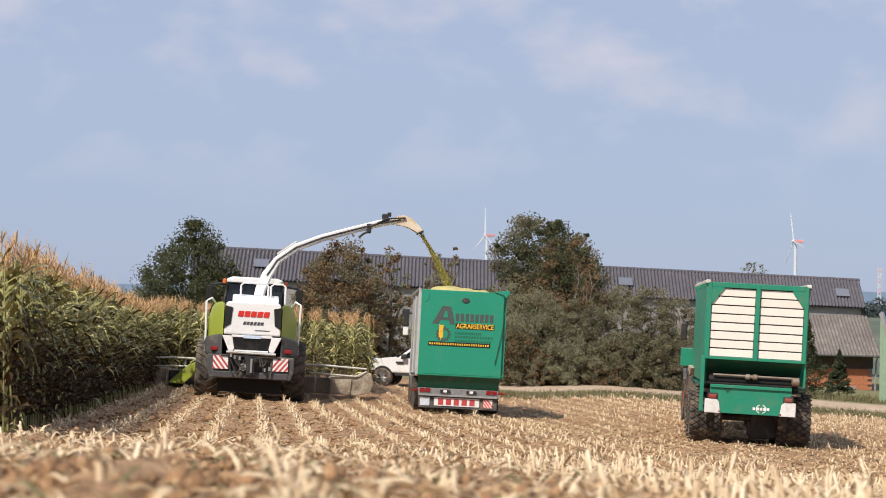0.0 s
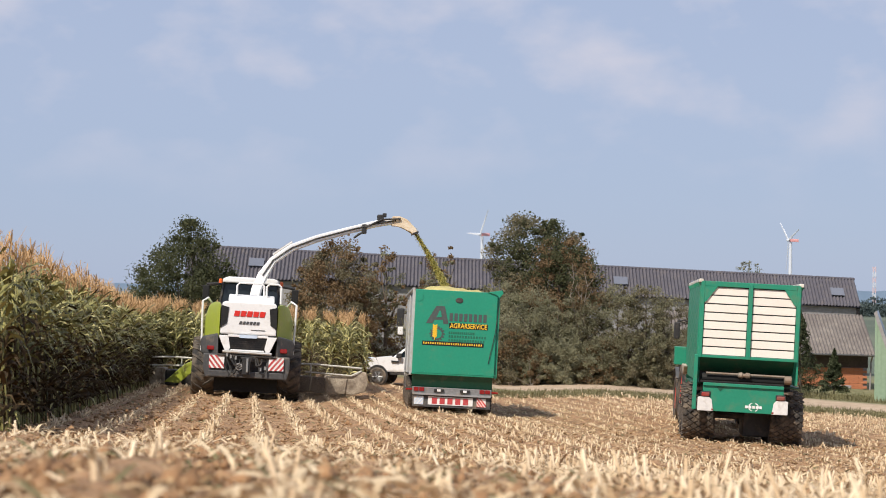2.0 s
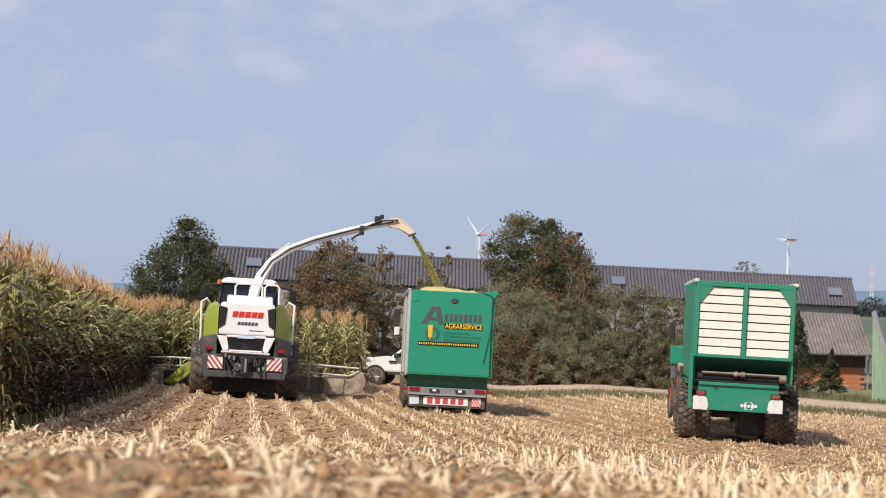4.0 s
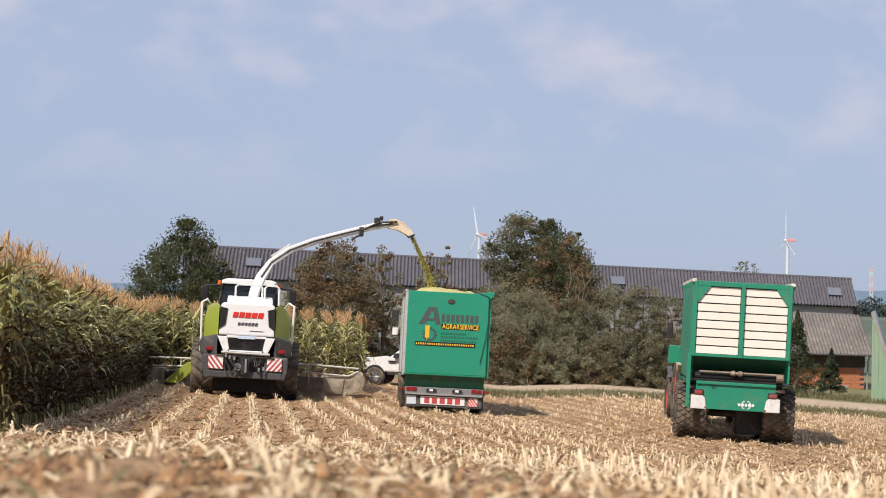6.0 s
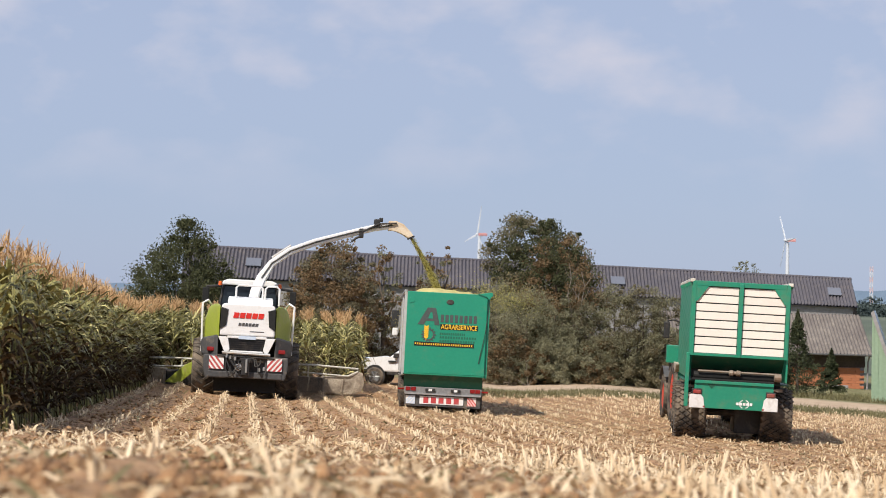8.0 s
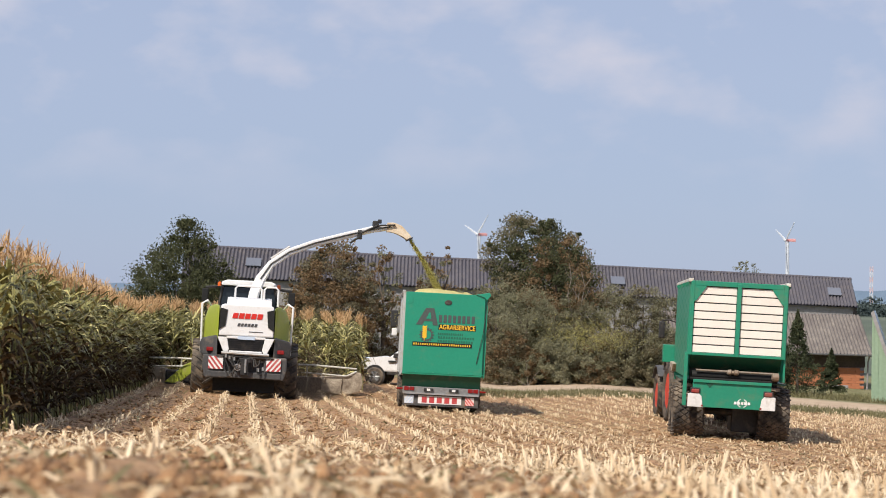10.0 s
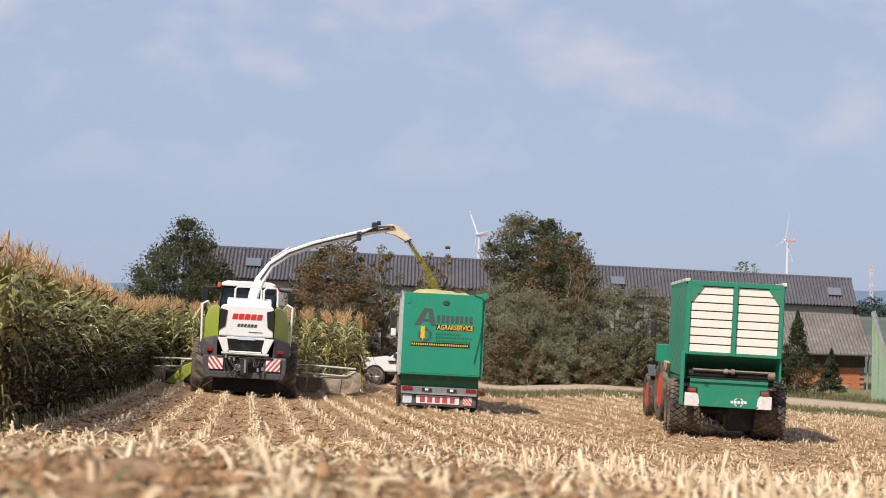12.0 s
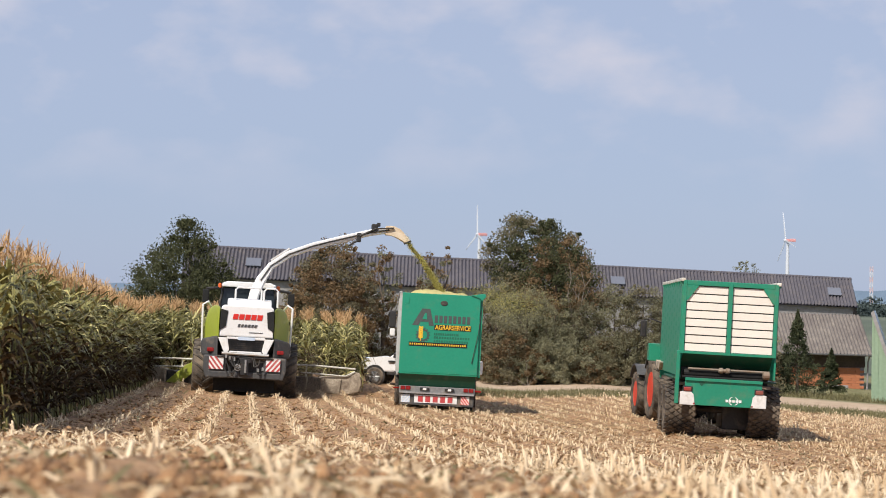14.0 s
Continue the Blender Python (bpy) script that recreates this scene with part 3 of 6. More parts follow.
def grass_strip():
    rng = np.random.default_rng(9)
    m = 16000
    y = np.concatenate([rng.uniform(84, 90, m), rng.uniform(101, 107, m)])
    x = rng.uniform(0.05, 1, 2 * m) * 0.24 * y
    b = np.column_stack([x, y, ground_z(x, y)])
    L = rng.uniform(0.05, 0.15, 2 * m) * np.where(y > 95, 2.6, 1.7)
    v, f = ribbons(b, rng.uniform(0, 6.283, 2 * m), L * 0.6, rng.uniform(1.0, 2.2, 2 * m), rng.uniform(0.2, 0.9, 2 * m), rng.uniform(0.015, 0.04, 2 * m), 2)
    tagged(cloud_mesh("grass", v, f, GRASS), "rough green grass along the sandy track", "grass", kind="stuff")


standing_maize()
stubble()
grass_strip()

# ---- trees ----


def leaf_cloud(rng, centres, radii, count, size):
    """Small leaf faces scattered in many clumps, thicker at the rims."""
    k = rng.integers(0, len(centres), count)
    d = rng.normal(0, 1, (count, 3))
    d /= np.linalg.norm(d, axis=1)[:, None]
    p = centres[k] + d * radii[k] * (rng.random(count) ** 0.45)[:, None]
    s = size * rng.uniform(0.55, 1.3, count)
    t = rng.normal(0, 1, (count, 3))
    t /= np.linalg.norm(t, axis=1)[:, None]
    w = np.cross(t, rng.normal(0, 1, (count, 3)))
    w /= np.linalg.norm(w, axis=1)[:, None]
    q = np.stack([p - t * s[:, None], p + w * s[:, None] * 0.55, p + t * s[:, None], p - w * s[:, None] * 0.55], 1)
    return q.reshape(-1, 3), np.arange(count * 4).reshape(-1, 4)


def tree(name, label, x, y, h, wide, low, leaves, seed, lobes, count, size=0.13, mats=None, lean=0.0, fork=5, clumps=150, bark=None):
    """A trunk with limbs and a crown of many clumps. lobes: (share of height, share of width) of the outline."""
    rng = np.random.default_rng(seed)
    z = float(ground_z(x, y))
    top = thing(name, label, "tree" if h > 4.2 else "shrub")
    top.location = (x, y, z - 0.05)
    bm = B()
    r = 0.035 * h * 0.6
    tube(bm, [(0, 0, 0), (0.03 * h * lean, 0, h * 0.25), (0.06 * h * lean, 0.02 * h, h * 0.5), (0.05 * h * lean, 0, h * 0.82)], r, 8, r * 0.2)
    for i in range(fork):
        a = rng.uniform(0, 6.283)
        h0 = rng.uniform(0.12, 0.55) * h
        ln = rng.uniform(0.25, 0.42) * wide
        p = [(0, 0, h0), (math.cos(a) * ln * 0.5, math.sin(a) * ln * 0.5, h0 + 0.12 * h), (math.cos(a) * ln, math.sin(a) * ln, h0 + rng.uniform(0.2, 0.32) * h)]
        tube(bm, p, r * 0.5, 6, r * 0.1)
    part("trunk", bm, bark or BARK, top)
    C, R = [], []
    hs, ws = [p[0] for p in lobes], [p[1] for p in lobes]
    while len(C) < clumps:
        u = rng.random()
        ring = float(np.interp(u, hs, ws)) * wide / 2
        if rng.random() > (ring / wide * 2) ** 1.3 + 0.12:
            continue
        a = rng.uniform(0, 6.283)
        bulge = 1 + 0.30 * noise.noise((math.cos(a) * 1.3 + seed, math.sin(a) * 1.3, u * 4.0))
        d = ring * bulge * math.sqrt(rng.uniform(0.15, 1.0))
        q = wide * rng.uniform(0.06, 0.15)
        if rng.random() < 0.22:     # single shoots that stand out of the outline
            d, q, u = d * 1.14, wide * rng.uniform(0.022, 0.045), u * 1.03
        C.append((math.cos(a) * d + 0.05 * h * lean * u, math.sin(a) * d, low + u * (h - low)))
        R.append((q, q, q * rng.uniform(0.6, 1.0)))
    C, R = np.array(C), np.array(R)
    C[:, 2] = np.clip(C[:, 2], 0.2, h)
    half = rng.random(len(C)) < (0.5 if mats else 2)
    for sel, mt, nm in ((half, leaves, "crown"), (~half, mats, "faded_foliage")):
        if sel.any() and mt:
            v, f = leaf_cloud(rng, C[sel], R[sel], int(count * sel.mean()), size)
            cloud_mesh(nm, v, f, mt, top)
    return top


def spruce(x, y, h, wide, seed):
    rng = np.random.default_rng(seed)
    top = thing("spruce", "small dark green spruce at the yard's edge", "tree", "spruces")
    top.location = (x, y, float(ground_z(x, y)) - 0.05)
    part("trunk", tube(B(), [(0, 0, 0), (0, 0, h * 0.97)], 0.02 * h, 7, 0.01), BARK, top)
    C, R = [], []
    for i in range(170):
        u = rng.random() ** 0.9
        a = rng.uniform(0, 6.283)
        ring = wide / 2 * (1 - u) * rng.uniform(0.45, 1.0) 
        C.append((math.cos(a) * ring, math.sin(a) * ring, 0.25 + u * (h - 0.4)))
        R.append((0.13 * wide * (1.15 - u), 0.13 * wide * (1.15 - u), 0.07 * wide))
    v, f = leaf_cloud(rng, np.array(C), np.array(R), 14000, 0.05)
    cloud_mesh("crown", v, f, NEEDLE, top)


def place(px, y):
    """Sideways metres of a direction, in 1/3600 radian right of the middle, at y metres ahead."""
    return (px - 784) / F * y


PALEBARK = surf("pale_birch_bark", (0.18, 0.15, 0.12), (0.30, 0.26, 0.21), big=3, small=20, rough=0.9, bump=0.4)


def dead_branch(px, y, seed):
    """Bare twigs fanned up from the foot of the hedge."""
    rng = np.random.default_rng(seed)
    x = place(px, y)
    bm = B()
    for i in range(4):
        a, ln = rng.uniform(-1.1, 0.9), rng.uniform(0.8, 1.6)
        d = rng.uniform(-0.3, 0.2)
        tube(bm, [(0, 0, 0), (math.sin(a) * ln * 0.5, d * 0.5, math.cos(a) * ln * 0.5), (math.sin(a) * ln * 1.05, d, math.cos(a) * ln * 0.9)], 0.016, 5, 0.005)
    ob = tagged(part("dead_branch", bm, PALEBARK), "pale bare dead branch at the hedge's foot", "branch")
    ob.location = (x, y, float(ground_z(x, y)) - 0.03)


def birch_stems(px, y):
    """A half-dead birch: several bare pale stems rising out of the hedge."""
    rng = np.random.default_rng(77)
    x = place(px, y)
    top = thing("birch_tree", "half-bare birch with pale stems in the hedge", "tree")
    top.location = (x, y, float(ground_z(x, y)) - 0.05)
    for i in range(4):
        a, h = rng.uniform(-0.4, 0.45), rng.uniform(4.6, 6.1)
        pts = [(a * 0.5, 0.1 * i, 0)] + [(a * (0.5 + 0.9 * u) + rng.normal(0, 0.07), 0.1 * i - 0.25 * u, h * u) for u in np.linspace(0.2, 1, 7)]
        bm = tube(B(), pts, 0.04, 6, 0.012)
        for k in (3, 4, 5, 6):
            p, side = Vector(pts[k]), rng.choice((-1, 1))
            tube(bm, [p, p + Vector((side * 0.22, -0.05, 0.28)), p + Vector((side * 0.34, -0.05, 0.62))], 0.016, 5, 0.005)
        part("stem", bm, PALEBARK, top)
    C = np.column_stack([rng.normal(0.05, 0.42, 26), rng.normal(-0.1, 0.25, 26), rng.uniform(3.6, 6.1, 26)])
    v, f = leaf_cloud(rng, C, np.tile((0.22, 0.22, 0.2), (26, 1)), 900, 0.05)
    cloud_mesh("crown", v, f, LEAF_BROWN, top)


def trees():
    birch_stems(1020, 98.9)
    dead_branch(938, 96.4, 1)
    tree("small_tree", "slender sapling rising behind the barn", place(1325, 150), 150, 8.0, 2.2, 6.0, LEAF_MID, 71, ((0, 0.7), (0.5, 1.0), (1, 0.2)), 1100, 0.06, clumps=34)
    ROUND = ((0, 0.45), (0.15, 0.75), (0.4, 1.0), (0.65, 0.92), (0.85, 0.6), (1, 0.22))
    tree("conifer", "dense dark green tree with a pointed crown", place(315, 96), 96, 6.5, 6.2, 0.1, LEAF_DARK, 3,
         ((0, 0.95), (0.25, 1.0), (0.45, 0.9), (0.6, 0.74), (0.75, 0.54), (0.88, 0.3), (1, 0.06)), 62000, 0.062, lean=1.6, clumps=330)
    tree("autumn_tree", "round tree with brown autumn leaves", place(592, 99), 99, 6.15, 4.6, 0.6, LEAF_BROWN, 5, ROUND, 38000, 0.062, LEAF_OLIVE, clumps=260)
    tree("small_tree", "thin tree with sparse brownish leaves", place(680, 101), 101, 6.1, 2.3, 0.5, LEAF_BROWN, 8, ROUND, 8000, 0.06, LEAF_MID, clumps=110)
    tree("broadleaf_tree", "tall dark tree with autumn-tinged branches", place(947, 106), 106, 8.2, 5.6, 0.8, LEAF_DARK, 11,
         ((0, 0.7), (0.3, 0.95), (0.55, 1.0), (0.75, 0.92), (0.9, 0.66), (1, 0.42)), 62000, 0.066, LEAF_OLIVE, lean=-0.3, clumps=330)
    tree("autumn_tree", "broad tree with rust-coloured leaves beside a taller one", place(986, 103), 103, 7.0, 5.9, 0.8, LEAF_BROWN, 12, ROUND, 36000, 0.064, LEAF_DARK, clumps=260)
    tree("small_tree", "thin leafy sapling beside the barn", place(775, 110), 110, 6.6, 3.0, 1.0, LEAF_MID, 13, ROUND, 7000, 0.066, LEAF_BROWN, clumps=90)
    for i, (px, y, h, w, lv, lv2) in enumerate((
            (655, 102, 3.4, 3.0, LEAF_BROWN, LEAF_MID), (545, 99, 3.5, 3.2, LEAF_BROWN, LEAF_OLIVE), (880, 100, 4.9, 3.6, LEAF_PALE, LEAF_MID), (935, 99, 4.6, 3.8, LEAF_PALE, LEAF_MID), (985, 98.5, 4.2, 3.2, LEAF_PALE, LEAF_MID),
            (1040, 99, 3.9, 3.0, LEAF_MID, LEAF_OLIVE), (1090, 98.5, 4.8, 3.4, LEAF_OLIVE, LEAF_MID), (1140, 98, 4.9, 3.2, LEAF_MID, LEAF_OLIVE), (1185, 99, 4.4, 3.0, LEAF_MID, LEAF_OLIVE),
            (1235, 101, 4.0, 3.0, LEAF_OLIVE, LEAF_MID), (1285, 102, 3.8, 3.0, LEAF_MID, LEAF_OLIVE), (1335, 103, 3.6, 2.8, LEAF_OLIVE, LEAF_MID), (820, 101, 4.0, 3.2, LEAF_MID, LEAF_BROWN), (765, 102, 3.2, 3.2, LEAF_BROWN, LEAF_MID),
            (1110, 97.5, 2.6, 3.0, LEAF_OLIVE, LEAF_MID), (1000, 97.3, 2.3, 3.0, LEAF_PALE, LEAF_MID), (905, 97.6, 2.6, 3.0, LEAF_OLIVE, LEAF_BROWN), (955, 97.2, 1.5, 2.0, LEAF_BROWN, LEAF_MID), (1180, 97.6, 2.4, 2.8, LEAF_OLIVE, LEAF_MID), (1060, 97.6, 2.2, 2.4, LEAF_MID, LEAF_BROWN))):
        ob = tree("hedge_shrub", "dense olive-green hedge shrub" if lv != LEAF_BROWN else "dense brownish hedge shrub", place(px, y), y, h, w, 0.1, lv, 40 + i, ((0, 1.0), (0.3, 1.05), (0.6, 0.95), (0.85, 0.65), (1, 0.3)), 18500, 0.045, lv2, clumps=150)
        ob["category"] = "shrub"
    for px, y, h, w, s in ((1414, 104, 4.4, 3.0, 1), (1474, 108, 2.6, 1.7, 3), (1350, 105, 3.4, 2.4, 4)):
        spruce(place(px, y), y, h, w, s)


trees()

# ---- buildings ----


def corrugated(bm, p0, along, down, n, depth=0.05):
    """A wavy sheet: n waves along, drawn out over the way down."""
    p0, along, down = Vector(p0), Vector(along), Vector(down)
    up = along.cross(down).normalized()
    if up.z < 0:
        up = -up
    rows = []
    for d in (0, 1):
        row = []
        for i in range(2 * n + 1):
            q = p0 + along * (i / (2 * n)) + down * d + up * (depth * (i % 2))
            row.append(bm.verts.new(q))
        rows.append(row)
    for i in range(2 * n):
        bm.faces.new((rows[0][i], rows[0][i + 1], rows[1][i + 1], rows[1][i]))
    lo = [bm.verts.new(r[j].co - up * 0.06) for r in rows for j in (0, -1)]
    bm.faces.new((lo[0], lo[1], lo[3], lo[2]))
    return bm


def barn():
    L, R = Vector((place(330, 131), 131, 4.37)), Vector((place(1507, 143), 143, 3.09))
    a = R - L
    ax = a.normalized()
    front = Vector((0, -1, 0))       # towards the field
    house = thing("barn", "long low barn with dark corrugated roof and skylights", "barn")
    run, rise = 2.5, 1.95
    for s, nm in ((1, "roof"), (-1, "roof")):
        part(nm, corrugated(B(), L, a, front * run * s + Vector((0, 0, -rise)), 190, 0.13), ROOF, house)
    part("ridge_cap", tube(B(), [L, R], 0.12, 8), ROOF, house)
    for s in (1, -1):
        bm = B()
        p, q = L + front * (run - 0.3) * s, R + front * (run - 0.3) * s
        vs = []
        for w in (p, q, q - front * 0.3 * s, p - front * 0.3 * s):
            vs.append((bm.verts.new((w.x, w.y, -5.0)), bm.verts.new((w.x, w.y, L.z - rise + (R.z - L.z) * ((w - L).dot(ax) / a.length) + 0.02))))
        for i in range(4):
            j = (i + 1) % 4
            bm.faces.new((vs[i][0], vs[j][0], vs[j][1], vs[i][1]))
        bm.faces.new([v[1] for v in vs])
        part("wall", bm, PLASTER if s > 0 else DARKWALL, house)
    for e in (L, R):
        bm = B()
        t = ax * (0.3 if e is L else -0.3)
        pts = [e + front * (run - 0.3), e - front * (run - 0.3)]
        f0 = [bm.verts.new((w.x, w.y, zz)) for w, zz in ((pts[0], -5.0), (pts[1], -5.0), (pts[1], e.z - rise), (e, e.z - 0.08), (pts[0], e.z - rise))]
        f1 = [bm.verts.new(v.co + t) for v in f0]
        bm.faces.new(f0)
        bm.faces.new(f1[::-1])
        for i in range(5):
            j = (i + 1) % 5
            bm.faces.new((f0[i], f0[j], f1[j], f1[i]))
        part("gable", bm, DARKWALL, house)
    down = front * run + Vector((0, 0, -rise))
    n = ax.cross(down).normalized()
    n = n if n.z > 0 else -n
    for u, d0, wide in ((0.085, 0.38, 1.0), (0.615, 0.40, 1.0), (0.735, 0.42, 1.0), (0.955, 0.42, 1.0)):
        bm = B()
        o = L + a * u + down * d0 + n * 0.15
        q = [o, o + ax * wide, o + ax * wide + down * 0.26, o + down * 0.26]
        lo, hi = [bm.verts.new(p) for p in q], [bm.verts.new(p + n * 0.06) for p in q]
        bm.faces.new(hi)
        for i in range(4):
            bm.faces.new((lo[i], lo[(i + 1) % 4], hi[(i + 1) % 4], hi[i]))
        part("skylight", bm, SKYLIGHT, house, "pale translucent roof light")


def annex():
    """The low brick building before the barn's end."""
    y = 118.0
    x0, x1 = place(1175, y), place(1543, y)
    g = float(ground_z(x1, y))
    top = thing("outbuilding", "low brick outbuilding with weathered grey corrugated roof", "outbuilding")
    zr, ze = 0.80, -1.45
    part("roof", corrugated(B(), (x0, y + 3.2, zr), (x1 - x0, 0, -0.12), (0, -4.0, ze - zr), 60, 0.10), ROOFGREY, top)
    part("roof", corrugated(B(), (x0, y + 3.2, zr), (x1 - x0, 0, -0.12), (0, 4.0, ze - zr), 55, 0.06), ROOFGREY, top)
    part("upper_wall", box(B(), x0 + 0.2, x1 - 0.3, y + 0.02, y + 6.2, -2.3, ze - 0.12), DARKWALL, top, "dark upper wall under the eaves")
    part("wall", box(B(), x0 + 0.25, x1 - 0.35, y + 0.05, y + 6.1, g - 0.6, -2.3), PLASTER, top)
    part("gutter", tube(B(), [(x0, y - 0.85, ze), (x1, y - 0.85, ze - 0.12)], 0.06, 8), DGREY, top)
    part("downpipe", tube(B(), [(x1 - 0.2, y - 0.8, ze - 0.1), (x1 - 0.15, y - 0.1, ze - 0.5), (x1 - 0.2, y - 0.1, g)], 0.05, 8), PLASTER, top)
    bm = box(B(), 0, 0.49, 0, 0.1, 0, 0.143, 0.0)
    me = bpy.data.meshes.new("brick")
    bm.to_mesh(me)
    bm.free()
    me.materials.append(BRICK)
    rows = 9
    for r in range(rows):
        for i in range(18):
            b = new("brick", me)
            b.parent = top
            b.location = (x1 - 9.6 + 0.5 * i + (0.25 if r % 2 else 0), y - 0.05, -2.31 - 0.15 * (r + 1))
    # panels' white footing and leaning boards
    part("footing", box(B(), x1 - 2.9, x1 - 1.3, y - 0.25, y, g - 0.1, g + 0.25, 0.03), PLASTER, top)


def shed():
    """A steep-roofed shed whose ridge runs away from the field."""
    y = 103.0
    x0 = place(1546, y)
    g = float(ground_z(x0 + 1, y)) - 0.4
    top = thing("metal_shed", "pale green sheet-metal shed with solar roof", "shed")
    top.matrix_basis = pose(x0, y, 0, 0, 0, -12.6)
    part("front_wall", prism(B(), [(0, g), (0, 0.95), (1.0, -2.05), (3.2, -2.05), (3.2, g)], 0.0, 0.08), SHEDGREEN, top)
    for i in range(14):
        part("sheet_rib", box(B(), 0.06 + i * 0.22, 0.10 + i * 0.22, -0.03, 0.0, g, (0.80 - 3 * (0.1 + i * 0.22)) if i < 4 else -2.1), SHEDGREEN, top)
    part("side_wall", box(B(), -0.02, 0.05, 0.08, 12, g, 0.9), SHEDGREEN, top)
    part("roof", prism(B(), [(-0.05, 1.0), (1.05, -2.2), (1.14, -2.16), (0.03, 1.05)], -0.1, 12), SOLAR, top, "dark solar panels")
    part("verge", prism(B(), [(-0.09, 0.96), (1.02, -2.25), (1.16, -2.16), (0.05, 1.09)], -0.16, -0.105), PLASTER, top)


def backdrop():
    """Wooded hills on the far horizon."""
    rng = np.random.default_rng(2)
    xs = np.linspace(-2600, 2600, 400)
    hs = [14 + 9 * noise.noise((x * 0.0016, 0, 2)) + 3 * noise.noise((x * 0.02, 5, 2)) + (12 if x > 500 else 0) * min(1, (x - 500) / 300 if x > 500 else 0) for x in xs]
    v, f = [], []
    for x, hh in zip(xs, hs):
        v += [(x, 4150, -30), (x, 4200, hh), (x, 4500, -30)]
    for i in range(len(xs) - 1):
        f += [(3 * i, 3 * i + 3, 3 * i + 4, 3 * i + 1), (3 * i + 1, 3 * i + 4, 3 * i + 5, 3 * i + 2)]
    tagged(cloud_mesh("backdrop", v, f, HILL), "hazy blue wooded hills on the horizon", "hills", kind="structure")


ROTORS = []


def turbine(px, up, y, blade, phase, yaw, way):
    x = place(px, y)
    hub = 1.5 + up / F * y
    top = thing("wind_turbine", "white wind turbine with red-banded nacelle, far off", "wind turbine", "wind turbines")
    top.matrix_basis = pose(x, y, 0, 0, 0, yaw)
    part("tower", lathe(B(), [(-12, 3.2), (hub * 0.5, 2.6), (hub - 1, 1.9)], 20, "z"), TURBINE, top)
    bm = box(B(), -2.0, 12, -2.1, 2.1, hub - 2.0, hub + 2.2, 0.6)
    part("nacelle", bm, NAC, top, "pale red nacelle")
    rot = new("rotor")
    rot.parent = top
    for k in range(3):
        bm = B()
        pts = [(0, 0, 1.0, 1.5), (0, 0, blade * 0.2, 1.9), (0, 0, blade * 0.6, 1.2), (0, 0, blade, 0.4)]
        rings = []
        for _, _, zz, w in pts:
            rings.append([bm.verts.new((dx * 0.5, dy * w, zz)) for dx, dy in ((-0.6, -0.5), (0.6, -0.9), (0.6, 0.7), (-0.6, 0.9))])
        for p, q in zip(rings, rings[1:]):
            for i in range(4):
                bm.faces.new((p[i], p[(i + 1) % 4], q[(i + 1) % 4], q[i]))
        bm.faces.new(rings[-1])
        bm.faces.new(rings[0][::-1])
        bmesh.ops.rotate(bm, verts=bm.verts, cent=(0, 0, 0), matrix=Matrix.Rotation(2 * math.pi * k / 3, 3, "X"))
        part("blade", bm, TURBINE, rot)
    part("spinner", lathe(B(), [(-3.2, 0.02), (-2.6, 1.0), (-1.0, 1.7), (0.8, 1.8)], 16), TURBINE, rot)
    # the whole head faces left and a little towards the camera
    ROTORS.append((rot, (-3.5, 0, hub), phase, way))
    return top


NAC = surf("nacelle_red", (0.75, 0.32, 0.30), (0.8, 0.4, 0.38), rough=0.5, bump=0)


PALERED = surf("pale_mast_red", (0.58, 0.42, 0.42), (0.64, 0.48, 0.48), rough=0.5, bump=0)


def mast():
    y = 2400
    x = place(1543, y)
    top = thing("lattice_mast", "red and white lattice mast, far off", "mast")
    for i in range(8):
        bm = B()
        z0, z1 = -6 + i * 6.2, -6 + (i + 1) * 6.2
        w = 1.5
        for a, b in ((-w, -w), (w, -w), (w, w), (-w, w)):
            tube(bm, [(x + a, y + b, z0), (x + a, y + b, z1)], 0.3, 5)
        for s in (-1, 1):
            tube(bm, [(x - w * s, y - w, z0), (x + w * s, y - w, z1)], 0.25, 5)
        tagged(part("mast_section", bm, PALERED if i % 2 else TURBINE, top), kind="stuff")


def far_wood():
    """A wood beyond the farmyard."""
    rng = np.random.default_rng(17)
    n = 90
    x = rng.uniform(88, 128, n)
    C = np.column_stack([x, rng.uniform(480, 520, n), -5 + rng.uniform(0, 6.2, n)])
    v, f = leaf_cloud(rng, C, np.tile((2.6, 2.6, 2.0), (n, 1)), 16000, 0.35)
    tagged(cloud_mesh("far_wood", v, f, FARLEAF), "dark bluish wood beyond the farmyard", "wood", kind="stuff")


FARLEAF = surf("far_dark_leaves", (0.03, 0.045, 0.045), (0.085, 0.105, 0.10), big=0.05, small=0.4, rough=0.9, bump=0, island=0.5, shine=0.1)
far_wood()
barn()
annex()
shed()
backdrop()
turbine(1394, 107, 3000, 43, -17, 12, 1)
turbine(848, 108, 3000, 43, 0, 27, -1)
mast()
# ---- vehicles: local x to the right, y ahead, z up from the ground under the tail ----


def bars(parent, x0, x1, z0, z1, y, n, material, name="lettering", slant=0.0, fill=0.72, label=""):
    """A row of plain upright bars in place of lettering."""
    bm = B()
    w = (x1 - x0) / n
    for i in range(n):
        a = x0 + i * w
        b = a + w * fill
        prism(bm, [(a, z0), (b, z0), (b + slant, z1), (a + slant, z1)], y - 0.006, y)
    return part(name, bm, material, parent, label)


